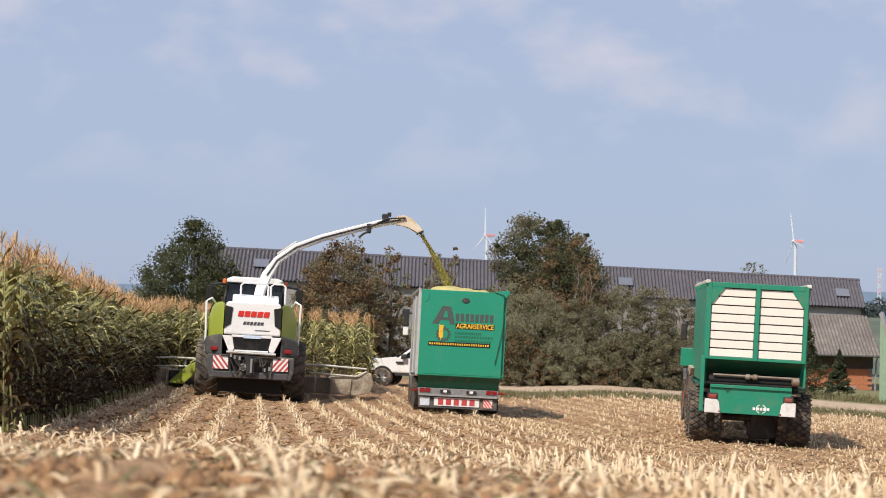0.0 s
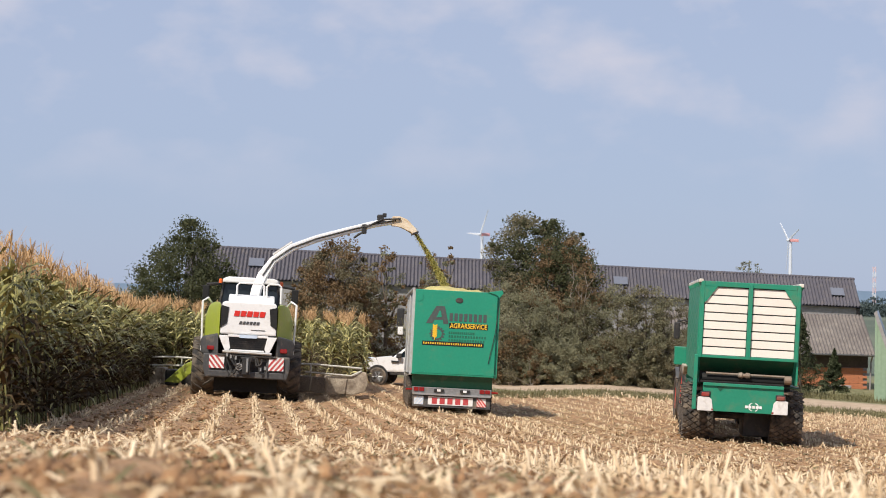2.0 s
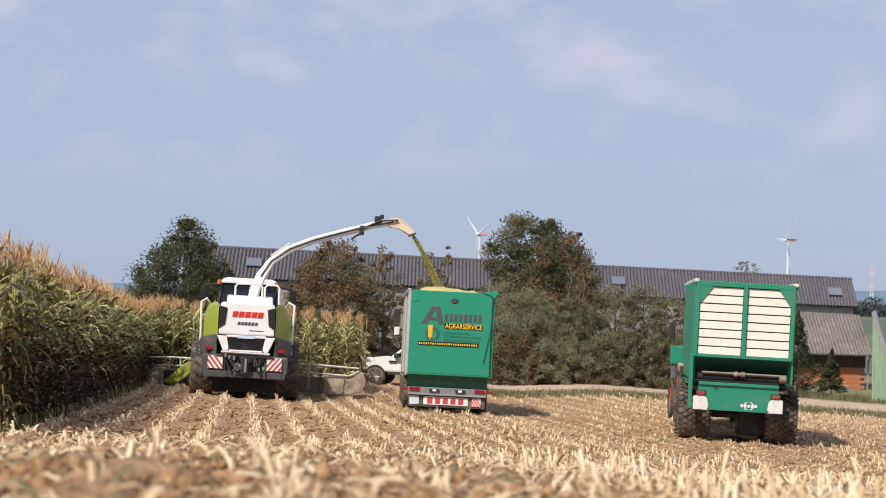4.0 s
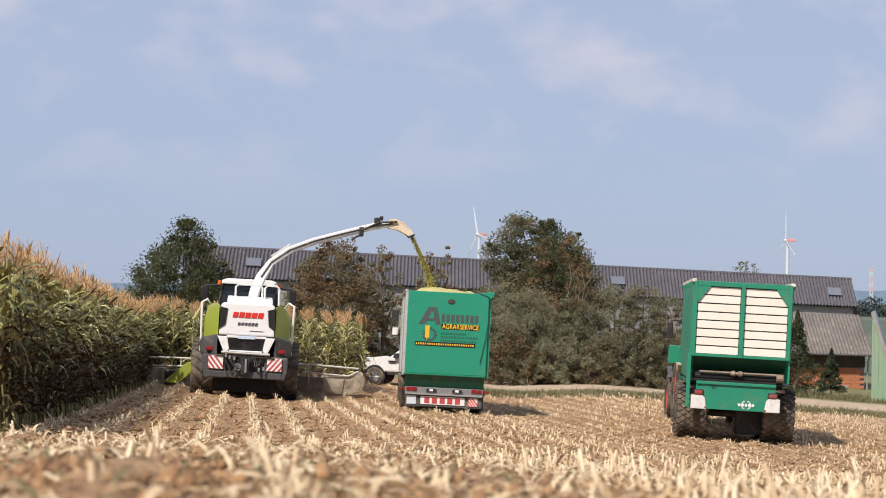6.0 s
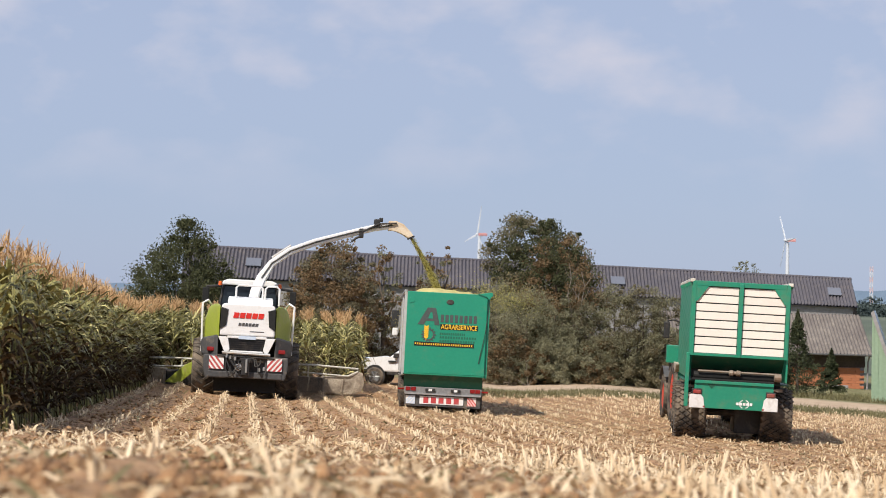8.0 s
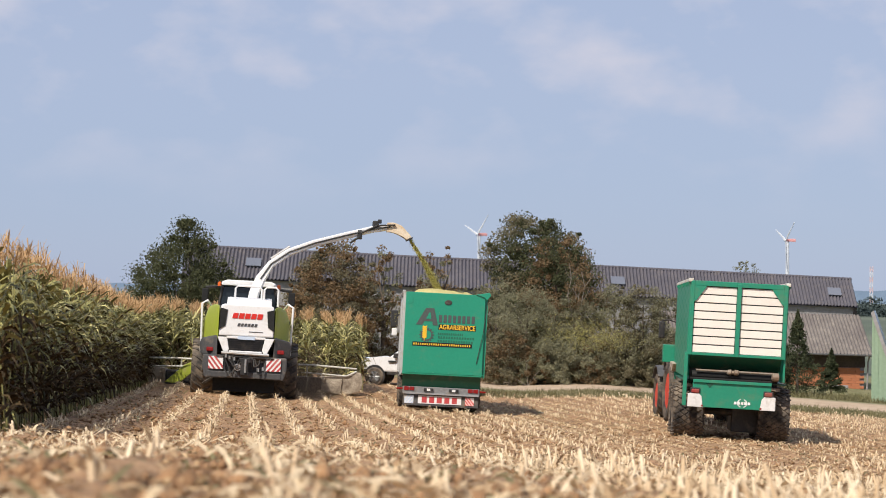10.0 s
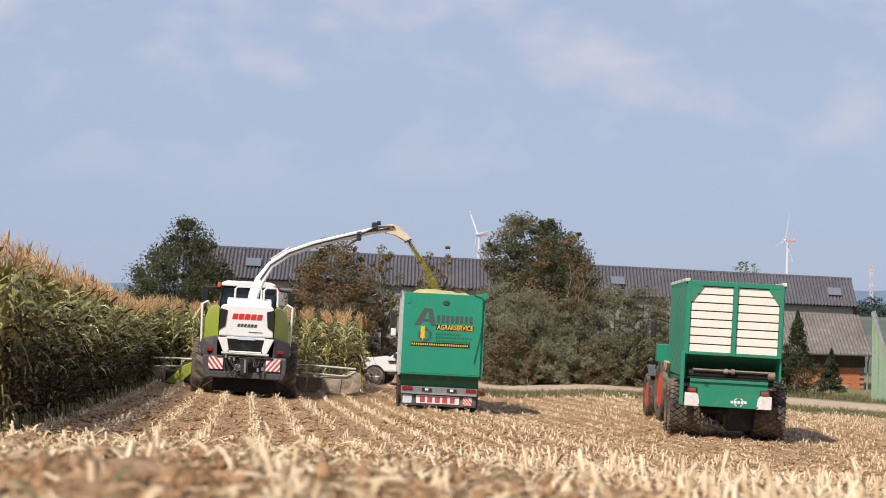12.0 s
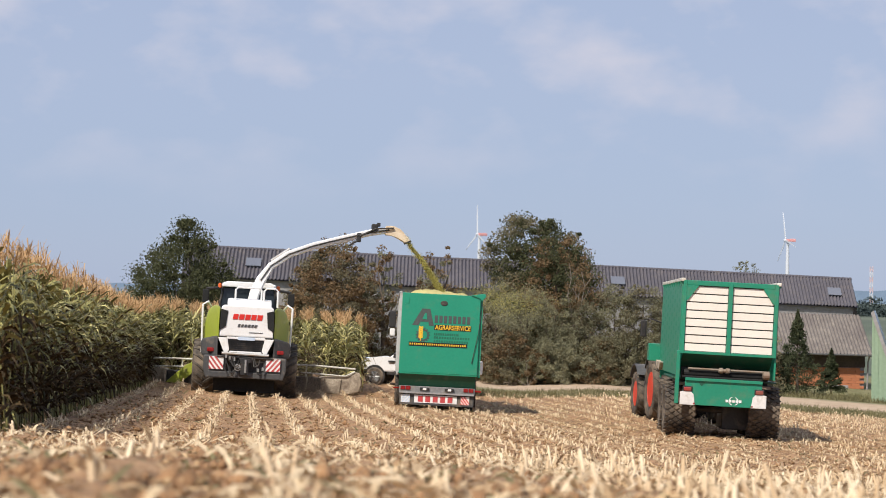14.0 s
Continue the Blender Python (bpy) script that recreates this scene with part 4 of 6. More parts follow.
def hazard_board(parent, x0, x1, z0, z1, y, a=None, b=None, flip=1):
    board = part("hazard_board", box(B(), x0, x1, y, y + 0.02, z0, z1), a or WHITE, parent, "red and white striped warning board")
    bm = B()
    w, h = x1 - x0, z1 - z0
    n = 3
    for i in range(-1, n + 1):
        s = x0 + (i + 0.1) * w / n
        pts = [(s, z0), (s + w / n * 0.5, z0), (s + w / n * 0.5 + h * 0.8 * flip, z1), (s + h * 0.8 * flip, z1)]
        # keep the stripe inside the board
        lo, hi = x0, x1
        poly = pts
        for side, lim in ((1, lo), (-1, hi)):
            out = []
            for j in range(len(poly)):
                p, q = poly[j], poly[(j + 1) % len(poly)]
                pin, qin = (p[0] - lim) * side >= 0, (q[0] - lim) * side >= 0
                if pin:
                    out.append(p)
                if pin != qin:
                    t = (lim - p[0]) / (q[0] - p[0])
                    out.append((lim, p[1] + t * (q[1] - p[1])))
            poly = out
            if not poly:
                break
        if len(poly) > 2:
            prism(bm, poly, y - 0.006, y - 0.001)
    part("stripes", bm, b or HAZRED, board)


HAZRED = surf("faded_red_film", (0.42, 0.045, 0.05), (0.52, 0.07, 0.07), rough=0.5, bump=0, dirt=(0.45, 0.3, 0.26), dirt_at=0.62)


def swept(bm, pts, y0, y1, bevel, slope):
    """A body panel whose outer side falls back from its inner edge."""
    prism(bm, pts, y0, y1, bevel)
    for v in bm.verts:
        v.co.y += max(0.0, abs(v.co.x) - 0.9) * slope
    return bm


def harvester():
    top = thing("forage_harvester", "white and lime-green forage harvester, dusty, cutting maize", "harvester")
    P = lambda n, bm, m, lb="", par=None: part(n, bm, m, par or top, lb)
    # tail hood
    P("tail_hood", prism(B(), [(-0.86, 1.84), (0.86, 1.84), (0.84, 2.79), (0.76, 2.85), (-0.76, 2.85), (-0.84, 2.79)], 0.0, 2.2, 0.05), WHITE, "white tail hood")
    P("hood_top", prism(B(), [(0.12, 2.82), (2.2, 2.84), (2.2, 3.06), (0.9, 3.10), (0.32, 3.00)], -0.66, 0.76, 0.06, "x"), WHITE)
    bars(top, -0.47, 0.50, 2.40, 2.57, -0.012, 5, RED, "brand_mark", 0.035, 0.84, "red brand mark as plain blocks")
    bars(top, -0.30, 0.34, 2.16, 2.25, -0.012, 6, DGREY, "model_mark", 0.03, 0.72, "dark grey model mark as plain blocks")
    P("type_mark", box(B(), 0.08, 0.52, -0.014, -0.006, 1.985, 2.005), DGREY)
    for s in (-1, 1):
        P("air_intake", prism(B(), [(s * 0.67, 2.16), (s * 0.865, 2.03), (s * 0.85, 2.72), (s * 0.62, 2.66)], -0.025, 0.3), INK, "dark louvred air intake")
        P("side_panel", swept(B(), [(s * 0.87, 1.70), (s * 1.36, 1.62), (s * 1.38, 2.30), (s * 1.24, 2.74), (s * 1.05, 2.84), (s * 0.87, 2.80)], 0.06, 2.6, 0.09, 2.2), LIME, "lime-green side panel")
        P("fender", swept(B(), [(s * 0.88, 1.18), (s * 1.42, 1.22), (s * 1.46, 1.6), (s * 1.40, 1.74), (s * 0.9, 1.86)], 0.05, 0.70, 0.06, 0.8), DGREY, "dark grey rear fender")
        P("lower_panel", prism(B(), [(s * 0.60, 0.50), (s * 1.24, 0.50), (s * 1.33, 0.80), (s * 1.33, 1.22), (s * 0.60, 1.22)], 0.0, 0.42, 0.04), DGREY, "dark grey lower tail panel")
        P("tail_light", box(B(), s * 1.12 - 0.11, s * 1.12 + 0.11, 0.12, 0.30, 1.33, 1.46, 0.03), LAMP, "red tail light")
        hazard_board(top, s * 0.91 - 0.23, s * 0.91 + 0.23, 0.78, 1.18, -0.06, flip=s)
        P("handrail", tube(B(), [(s * 1.42, 1.0, 1.3), (s * 1.46, 1.0, 2.85), (s * 1.30, 1.2, 2.95), (s * 1.15, 2.0, 2.75)], 0.035, 8), WHITE, "white tubular handrail")
        P("mirror_arm", tube(B(), [(s * 0.85, 4.6, 3.55), (s * 1.45, 4.5, 3.48)], 0.05, 6), BLACK)
        P("mirror", box(B(), s * 1.46 - 0.11, s * 1.46 + 0.11, 4.42, 4.55, 3.0, 3.45, 0.03), INK, "black wing mirror")
        P("beacon", lathe(B(), [(3.50, 0.06), (3.61, 0.06), (3.645, 0.03), (3.65, 0.0)], 12, "z"), AMBER, "orange rotating beacon").location = (s * 0.98, 3.2, 0)
    # white U-frame with the grille
    for pts in ([(-0.90, 1.80), (-0.60, 1.80), (-0.52, 1.42), (-0.60, 1.26), (-0.66, 1.26)], [(0.90, 1.80), (0.60, 1.80), (0.52, 1.42), (0.60, 1.26), (0.66, 1.26)]):
        P("grille_frame", prism(B(), pts, -0.02, 0.3, 0.02), WHITE)
    P("grille_sill", box(B(), -0.52, 0.52, -0.03, 0.3, 1.26, 1.38, 0.02), WHITE)
    P("grille_header", box(B(), -0.62, 0.62, -0.015, 0.3, 1.76, 1.84, 0.02), WHITE)
    P("grille", box(B(), -0.58, 0.58, 0.04, 0.4, 1.38, 1.76), BLACK)
    for i in range(5):
        P("louvre", box(B(), -0.56, 0.56, 0.0, 0.03, 1.43 + i * 0.065, 1.45 + i * 0.065), BLACK)
    P("number_plate", box(B(), -0.26, 0.28, -0.05, -0.02, 1.74, 1.84), PALEBLUE, "pale number plate without characters")
    # chassis below
    P("rear_bumper", box(B(), -1.16, 1.16, -0.02, 0.25, 0.52, 0.72, 0.03), DGREY)
    P("rear_frame", box(B(), -0.72, 0.72, 0.12, 3.0, 0.6, 1.3), BLACK)
    P("tow_bar", tube(B(), [(-0.75, -0.12, 1.30), (0.75, -0.12, 1.28)], 0.045, 8), STEEL)
    P("tow_bar", tube(B(), [(-0.9, -0.08, 1.20), (0.9, -0.08, 1.18)], 0.03, 8), BLACK)
    P("coupling", prism(B(), [(-0.13, 0.62), (0.13, 0.62), (0.10, 1.0), (0.2, 1.16), (-0.2, 1.16), (-0.10, 1.0)], -0.22, 0.1, 0.02), BLACK)
    P("coupling_pin", tube(B(), [(0.03, -0.25, 0.70), (0.03, -0.25, 1.12)], 0.035, 8), STEEL)
    for x0, x1, low, z0, z1 in ((-0.62, -0.22, 0.62, 1.2, 1.1), (-0.5, 0.02, 0.74, 1.18, 1.05), (0.30, 0.60, 0.52, 1.15, 0.8), (-0.66, -0.34, 0.48, 0.9, 0.72), (-0.58, -0.05, 0.86, 1.25, 1.2),
                                (-0.40, -0.12, 0.80, 1.2, 1.15), (0.22, 0.46, 0.86, 1.2, 1.12)):
        pts = []
        for k in range(13):     # a slack loop between two couplings
            u = k / 12
            pts.append((x0 + (x1 - x0) * u + 0.03 * math.sin(9 * u + x0), -0.10 - 0.08 * math.sin(math.pi * u), z0 + (z1 - z0) * u - (min(z0, z1) - low) * math.sin(math.pi * u) ** 0.8))
        P("hydraulic_hose", tube(B(), pts, 0.02, 6), BLACK)
    for x, z in ((-0.60, 1.2), (-0.48, 1.15), (-0.33, 1.12), (-0.04, 1.10), (0.04, 1.02), (0.44, 0.80), (0.58, 0.84)):
        P("hose_coupling", tube(B(), [(x, -0.14, z - 0.05), (x, -0.14, z + 0.06)], 0.032, 8), STEEL, "pale steel coupling")
    P("socket_ring", lathe(B(), [(-0.02, 0.11), (0.02, 0.11), (0.02, 0.075), (-0.02, 0.075)], 18), STEEL).matrix_basis = pose(-0.22, -0.15, 0.86, 0, 0, 90)
    P("valve_block", box(B(), 0.0, 0.22, -0.14, 0.0, 1.02, 1.16, 0.02), DGREY)
    # added panel that blacks out the gap under the bumper
    P("rear_flap", box(B(), -0.98, 0.98, 0.7, 0.74, 0.08, 0.62), INK, "black panel under the bumper")
    P("hood_seam", box(B(), -0.88, 0.88, -0.008, 0.02, 1.815, 1.84), BLACK)
    P("belly", box(B(), -1.0, 1.0, 1.0, 6.4, 0.55, 1.7), BLACK)
    P("rear_axle", tube(B(), [(-1.2, 1.75, 0.83), (1.2, 1.75, 0.83)], 0.12, 8), BLACK)
    # cab
    P("cab_glass", prism(B(), [(-0.92, 2.5), (0.92, 2.5), (0.96, 3.0), (0.86, 3.54), (-0.86, 3.54), (-0.96, 3.0)], 3.4, 5.1, 0.05), GLASS, "dark cab glazing")
    P("cab_roof", prism(B(), [(-0.92, 3.54), (0.92, 3.54), (0.90, 3.66), (0.72, 3.73), (-0.72, 3.73), (-0.90, 3.66)], 3.2, 5.3, 0.04), WHITE, "white cab roof")
    for s in (-1, 1):
        P("cab_pillar", tube(B(), [(s * 0.93, 3.38, 2.5), (s * 0.95, 3.38, 3.0), (s * 0.86, 3.38, 3.56)], 0.04, 6), BLACK)
    P("cab_floor", box(B(), -0.95, 0.95, 3.3, 5.2, 1.7, 2.5, 0.05), DGREY)
    for x0, x1 in ((-0.42, 0.42), (0.5, 0.95)):
        P("top_rail", tube(B(), [(x0, 0.55, 2.85), (x0, 0.55, 3.37), (x0 + 0.08, 0.55, 3.45), (x1 - 0.08, 0.55, 3.45), (x1, 0.55, 3.37), (x1, 0.55, 2.85)], 0.032, 8), WHITE, "white tubular rail")
    # spout
    SP = [(0.12, 2.55, 2.95), (0.20, 2.55, 3.35), (0.38, 2.6, 3.78), (0.70, 2.65, 4.28), (1.30, 2.75, 4.71), (2.1, 2.85, 5.03), (3.0, 3.0, 5.30), (4.0, 3.1, 5.58), (4.65, 3.2, 5.70)]
    bm = B()
    rings = []
    for i, p in enumerate(SP):
        p = Vector(p)
        d = (Vector(SP[min(i + 1, len(SP) - 1)]) - Vector(SP[max(i - 1, 0)])).normalized()
        u = Vector((0, 1, 0))
        v = d.cross(u).normalized()
        w, h = 0.15 - 0.004 * i, (0.17 if i < 3 else 0.135 - 0.004 * i)
        rings.append([bm.verts.new(p + u * a * w + v * b * h) for a, b in ((-1, -0.7), (-0.7, -1), (0.7, -1), (1, -0.7), (1, 0.7), (0.7, 1), (-0.7, 1), (-1, 0.7))])
    for a, b in zip(rings, rings[1:]):
        for k in range(8):
            bm.faces.new((a[k], a[(k + 1) % 8], b[(k + 1) % 8], b[k]))
    bm.faces.new(rings[0])
    bm.faces.new(rings[-1])
    global SPOUT
    sp = SPOUT = P("spout", bm, WHITE, "curved white discharge spout")
    part("spout_seam", tube(B(), [(x, y - 0.15, z - 0.0) for x, y, z in SP[2:]], 0.03, 6), BLACK, sp)
    part("spout_cylinder", tube(B(), [(x, y - 0.02, z + 0.19) for x, y, z in SP[3:5]], 0.045, 8), STEEL, sp)
    part("spout_hinge", box(B(), 3.55, 3.7, 2.9, 3.3, 5.25, 5.55, 0.03), BLACK, sp)
    part("spout_hinge", box(B(), 4.05, 4.25, 2.95, 3.35, 5.62, 5.88, 0.03), BLACK, sp)
    part("spout_camera", box(B(), 4.22, 4.34, 2.98, 3.2, 5.80, 5.93, 0.02), BLACK, sp)
    part("spout_bracket", tube(B(), [(3.3, 2.95, 5.1), (3.45, 2.95, 5.22), (3.62, 2.95, 5.3)], 0.04, 6), BLACK, sp)
    part("spout_strut", tube(B(), [(3.65, 2.9, 5.44), (4.2, 2.95, 5.72), (4.8, 3.0, 5.76)], 0.03, 6), BLACK, sp)
    bm = B()
    prism(bm, [(4.52, 5.53), (4.54, 5.84), (4.78, 5.85), (5.03, 5.75), (5.29, 5.49), (5.38, 5.36), (5.20, 5.28), (5.02, 5.44), (4.82, 5.53)], 3.05, 3.38, 0.03)
    part("deflector", bm, DEFLECT, sp, "worn cream deflector flap")
    part("deflector_lip", prism(B(), [(5.18, 5.285), (5.385, 5.385), (5.41, 5.34), (5.20, 5.24)], 3.03, 3.40), BLACK, sp)
    P("spout_turret", lathe(B(), [(2.75, 0.30), (2.95, 0.28), (2.98, 0.22), (3.1, 0.20)], 20, "z"), WHITE).location = (0.12, 2.55, 0)
    # header
    hd = P("header_frame", box(B(), -3.7, 3.9, 7.6, 8.2, 0.35, 0.55, 0.04), BLACK, "wide dusty maize header")
    part("header_back", box(B(), -1.6, 1.6, 7.1, 7.7, 0.3, 1.2, 0.05), DGREY, hd)
    for s in (-1, 1):
        part("header_wing", prism(B(), [(s * 2.75, 0.06), (s * 3.7, 0.05), (s * 4.1, 0.16), (s * 4.2, 0.45), (s * 4.12, 0.84), (s * 3.96, 0.86), (s * 3.66, 0.64), (s * 2.75, 0.66)], 7.3, 9.6, 0.05), DIRTYCOVER, hd, "dusty grey-brown divider cover")
        # inner part of the wing in black: the harvester's shade put into its colour
        part("header_body", prism(B(), [(s * 1.65, 0.06), (s * 2.74, 0.06), (s * 2.74, 0.60), (s * 1.65, 0.62)], 7.4, 9.4, 0.04), BLACK, hd, "dusty header body, harvester's shade put into its black")
        part("guard_rail", tube(B(), [(s * 1.5, 7.2, 1.02), (s * 2.4, 7.2, 1.03), (s * 3.5, 7.25, 0.99), (s * 3.95, 7.35, 0.97)], 0.032, 8), RAILW, hd, "pale tubular guard rail")
        part("guard_rail", tube(B(), [(s * 2.0, 7.2, 0.76), (s * 3.6, 7.25, 0.70), (s * 3.95, 7.3, 0.88)], 0.028, 8), RAILW, hd)
        part("rail_post", tube(B(), [(s * 2.2, 7.25, 0.6), (s * 2.2, 7.2, 1.05)], 0.03, 6), RAILW, hd)
        for k in range(3):
            part("cover_rib", tube(B(), [(s * (2.2 + 0.6 * k), 7.27, 0.12), (s * (2.25 + 0.6 * k), 7.27, 0.6)], 0.025, 6), DIRTYCOVER, hd)
    part("green_shield", prism(B(), [(-2.75, 0.18), (-2.25, 0.15), (-1.5, 0.85), (-1.75, 0.98), (-2.1, 0.8)], 6.9, 7.0, 0.02), LIME, hd, "lime-green header shield")
    for x in (-1.42, 1.42):
        wheel(top, x * 0.99, 4.9, 0.97, 0.74, "harvester", RIMG)
        wheel(top, x * 0.94, 1.75, 0.87, 0.72, "harvester", RIMG)
    return top


RIMG = surf("grey_rim", (0.4, 0.4, 0.38), (0.5, 0.5, 0.47), rough=0.5, dirt=DUST)
RAILW = surf("pale_rail_paint", (0.56, 0.54, 0.46), (0.68, 0.66, 0.58), rough=0.5, dirt=DUST, dirt_at=0.6)
DEFLECT = surf("worn_cream_metal", (0.60, 0.48, 0.33), (0.72, 0.62, 0.48), rough=0.5, dirt=(0.45, 0.3, 0.15), dirt_at=0.55)


def heap(name, parent, x0, x1, y0, y1, z0, h, seed):
    """A lumpy heap of chopped crop filling a body."""
    nx, ny = 26, 60
    v, f = [], []
    for j in range(ny + 1):
        for i in range(nx + 1):
            u, w = i / nx, j / ny
            x, y = x0 + (x1 - x0) * u, y0 + (y1 - y0) * w
            m = (4 * u * (1 - u)) ** 0.6 * (0.35 + 0.65 * min(1, 4 * w * (1 - w) * 1.5))
            v.append((x, y, z0 + h * m * (0.8 + 0.5 * noise.noise((x * 1.4, y * 0.8, seed + 5))) + 0.09 * noise.noise((x * 3, y * 2, seed)) + 0.03 * noise.noise((x * 11, y * 9, seed))))
    for j in range(ny):
        for i in range(nx):
            a = j * (nx + 1) + i
            f.append((a, a + 1, a + nx + 2, a + nx + 1))
    return cloud_mesh(name, v, f, SILAGE, parent)


def silage_trailer():
    top = thing("silage_trailer", "green high-sided silage trailer with printed tailgate, filling up", "trailer")
    P = lambda n, bm, m, lb="", par=None: part(n, bm, m, par or top, lb)
    W = 1.265
    gate = P("tailgate", prism(B(), [(-W, 1.02), (W, 1.02), (W, 3.63), (-W, 3.63)], -0.06, 0.02, 0.02), GREEN, "green tailgate with printed sign")
    part("gate_frame", prism(B(), [(-W + 0.02, 3.55), (-W + 0.16, 3.55), (-W + 0.16, 3.38), (-W + 0.10, 3.33), (-W + 0.02, 3.33)], -0.075, -0.06), GREEN, gate)
    part("gate_seam", box(B(), -W + 0.03, W - 0.03, -0.072, -0.06, 1.14, 1.165), GREEN, gate)
    part("sight_hole", lathe(B(), [(-0.078, 0.10), (-0.062, 0.11)], 16, "z"), BLACK, gate).matrix_basis = pose(0.02, 0, 3.40, -90, 0, 0) @ Matrix.Diagonal((1.1, 0.75, 1, 1))
    # the sign: plain shapes for the name, words for the trade
    part("sign_mark", prism(B(), [(-0.98, 2.66), (-0.78, 2.66), (-0.72, 2.78), (-0.46, 2.78), (-0.44, 2.66), (-0.28, 2.66), (-0.42, 3.20), (-0.68, 3.20)], -0.068, -0.061), SIGNGREY, gate, "dark grey pointed sign mark")
    part("sign_mark", prism(B(), [(-0.66, 2.86), (-0.50, 2.86), (-0.53, 3.06), (-0.58, 3.06)], -0.073, -0.069), GREEN, gate)
    bars(gate, -0.26, 0.93, 2.76, 3.00, -0.062, 8, SIGNGREY, "name_bars", 0.0, 0.68)
    part("word_strip", box(B(), -0.26, 0.93, -0.068, -0.061, 2.53, 2.70), INK, gate)
    word(gate, "AGRARSERVICE", -0.24, 2.545, 1.15, 0.155, -0.071, YELLOW)
    bm = B()
    for k in range(14):
        a = 2 * math.pi * k / 14
        prism(bm, [(-0.62 + 0.18 * math.cos(a + d), 2.35 + 0.18 * math.sin(a + d)) if r else (-0.62 + 0.235 * math.cos(a + d * 0.6), 2.35 + 0.235 * math.sin(a + d * 0.6)) for d, r in ((-0.14, 1), (-0.14, 0), (0.14, 0), (0.14, 1))], -0.068, -0.061)
    for k in range(28):
        a, b = 2 * math.pi * k / 28, 2 * math.pi * (k + 1) / 28
        prism(bm, [(-0.62 + r * math.cos(t), 2.35 + r * math.sin(t)) for r, t in ((0.145, a), (0.185, a), (0.185, b), (0.145, b))], -0.068, -0.061)
    part("gear_mark", bm, SIGNGREY, gate)
    bm = B()
    for k in range(6):
        for s in (-1, 1):
            z = 2.16 + k * 0.065
            prism(bm, [(-0.62, z), (-0.62 + s * 0.07, z + 0.045), (-0.62 + s * 0.065, z + 0.10), (-0.62, z + 0.06)], -0.069, -0.061)
    prism(bm, [(-0.63, 2.10), (-0.61, 2.10), (-0.61, 2.56), (-0.63, 2.56)], -0.0725, -0.0695)
    part("ear_mark", bm, YELLOW, gate, "yellow ear of grain mark")
    for z, x1 in ((2.40, 0.55), (2.29, 0.92), (2.17, 0.88)):
        bars(gate, -0.26, x1, z - 0.035, z + 0.035, -0.061, 14, INKGREEN, "text_bars", 0, 0.6)
    part("address_strip", box(B(), -0.99, 0.90, -0.068, -0.061, 1.93, 2.06), INK, gate)
    bars(gate, -0.96, 0.88, 1.965, 2.025, -0.069, 26, YELLOW, "address_bars", 0, 0.55)
    for ob in gate.children[3:]:
        ob.location.z -= 0.06
        ob.location.x += 0.07
    # body
    for s in (-1, 1):
        side = P("side_wall", box(B(), s * W - 0.03, s * W + 0.03, 0.03, 8.6, 1.05, 3.60, 0.01), GREYTARP if s < 0 else GREEN, "grey tarpaulin-covered side" if s < 0 else "")
        part("side_post", box(B(), s * (W + 0.055) - 0.03, s * (W + 0.055) + 0.03, 0.03, 0.12, 1.0, 3.62), GREYTARP if s < 0 else GREEN, side)
        part("side_post", box(B(), s * (W + 0.055) - 0.02, s * (W + 0.055) + 0.02, 4.0, 4.1, 1.0, 3.60), GREYTARP if s < 0 else GREEN, side)
        part("top_rail", box(B(), s * (W + 0.05) - 0.05, s * (W + 0.05) + 0.05, 0.03, 8.6, 3.60, 3.67, 0.015), STEEL if s < 0 else GREEN, side)
    P("front_wall", box(B(), -W, W, 8.55, 8.62, 1.05, 3.75), GREEN)
    P("body_floor", box(B(), -W + 0.04, W - 0.04, 0.05, 8.5, 1.0, 1.08), STEEL)
    P("roof_sheet", prism(B(), [(W - 0.32, 3.64), (W + 0.13, 3.72), (W + 0.17, 3.62), (W + 0.04, 3.46), (W - 0.02, 3.57)], -0.10, 1.6, 0.015), GREEN, "green rolled cover sheet")
    P("gate_stay", tube(B(), [(W + 0.07, -0.09, 3.42), (W - 0.03, -0.10, 2.4), (W - 0.20, -0.09, 1.45)], 0.011, 6), BLACK)
    P("lower_gate", prism(B(), [(-0.02, 1.02), (0.22, 0.62), (0.28, 0.64), (0.05, 1.04)], -W + 0.02, W - 0.04, 0.0, "x"), DKGREEN, "dark green sloping lower panel")
    heap("silage_heap", top, -W + 0.05, W - 0.05, 0.05, 8.5, 3.46, 0.40, 3)
    # tail bar
    bar = P("light_bar", box(B(), -1.22, 1.22, 0.06, 0.16, 0.50, 0.73, 0.015), BARSTEEL, "dull grey rear light bar")
    part("bar_lip", box(B(), -1.20, 1.20, 0.0, 0.06, 0.49, 0.54), STEEL, bar)
    for s in (-1, 1):
        for k in (0, 1):
            part("tail_light", box(B(), s * (1.10 - 0.17 * k) - 0.075, s * (1.10 - 0.17 * k) + 0.075, 0.03, 0.07, 0.60, 0.72, 0.01), LAMP, bar, "red tail light")
        part("lamp_housing", box(B(), s * 0.40 - 0.15, s * 0.40 + 0.15, 0.0, 0.07, 0.60, 0.69, 0.01), BLACK, bar)
        part("reversing_lamp", box(B(), s * 0.40 - 0.055, s * 0.40 + 0.055, -0.012, 0.0, 0.61, 0.68), WHITE, bar)
        part("marker_arm", tube(B(), [(s * 1.2, 0.1, 0.65), (s * 1.42, 0.08, 0.64)], 0.03, 6), LAMP, bar)
    flap = P("mud_flap", box(B(), -1.2, 1.2, 0.10, 0.13, 0.10, 0.46), DGREY, "grey mud flap bar")
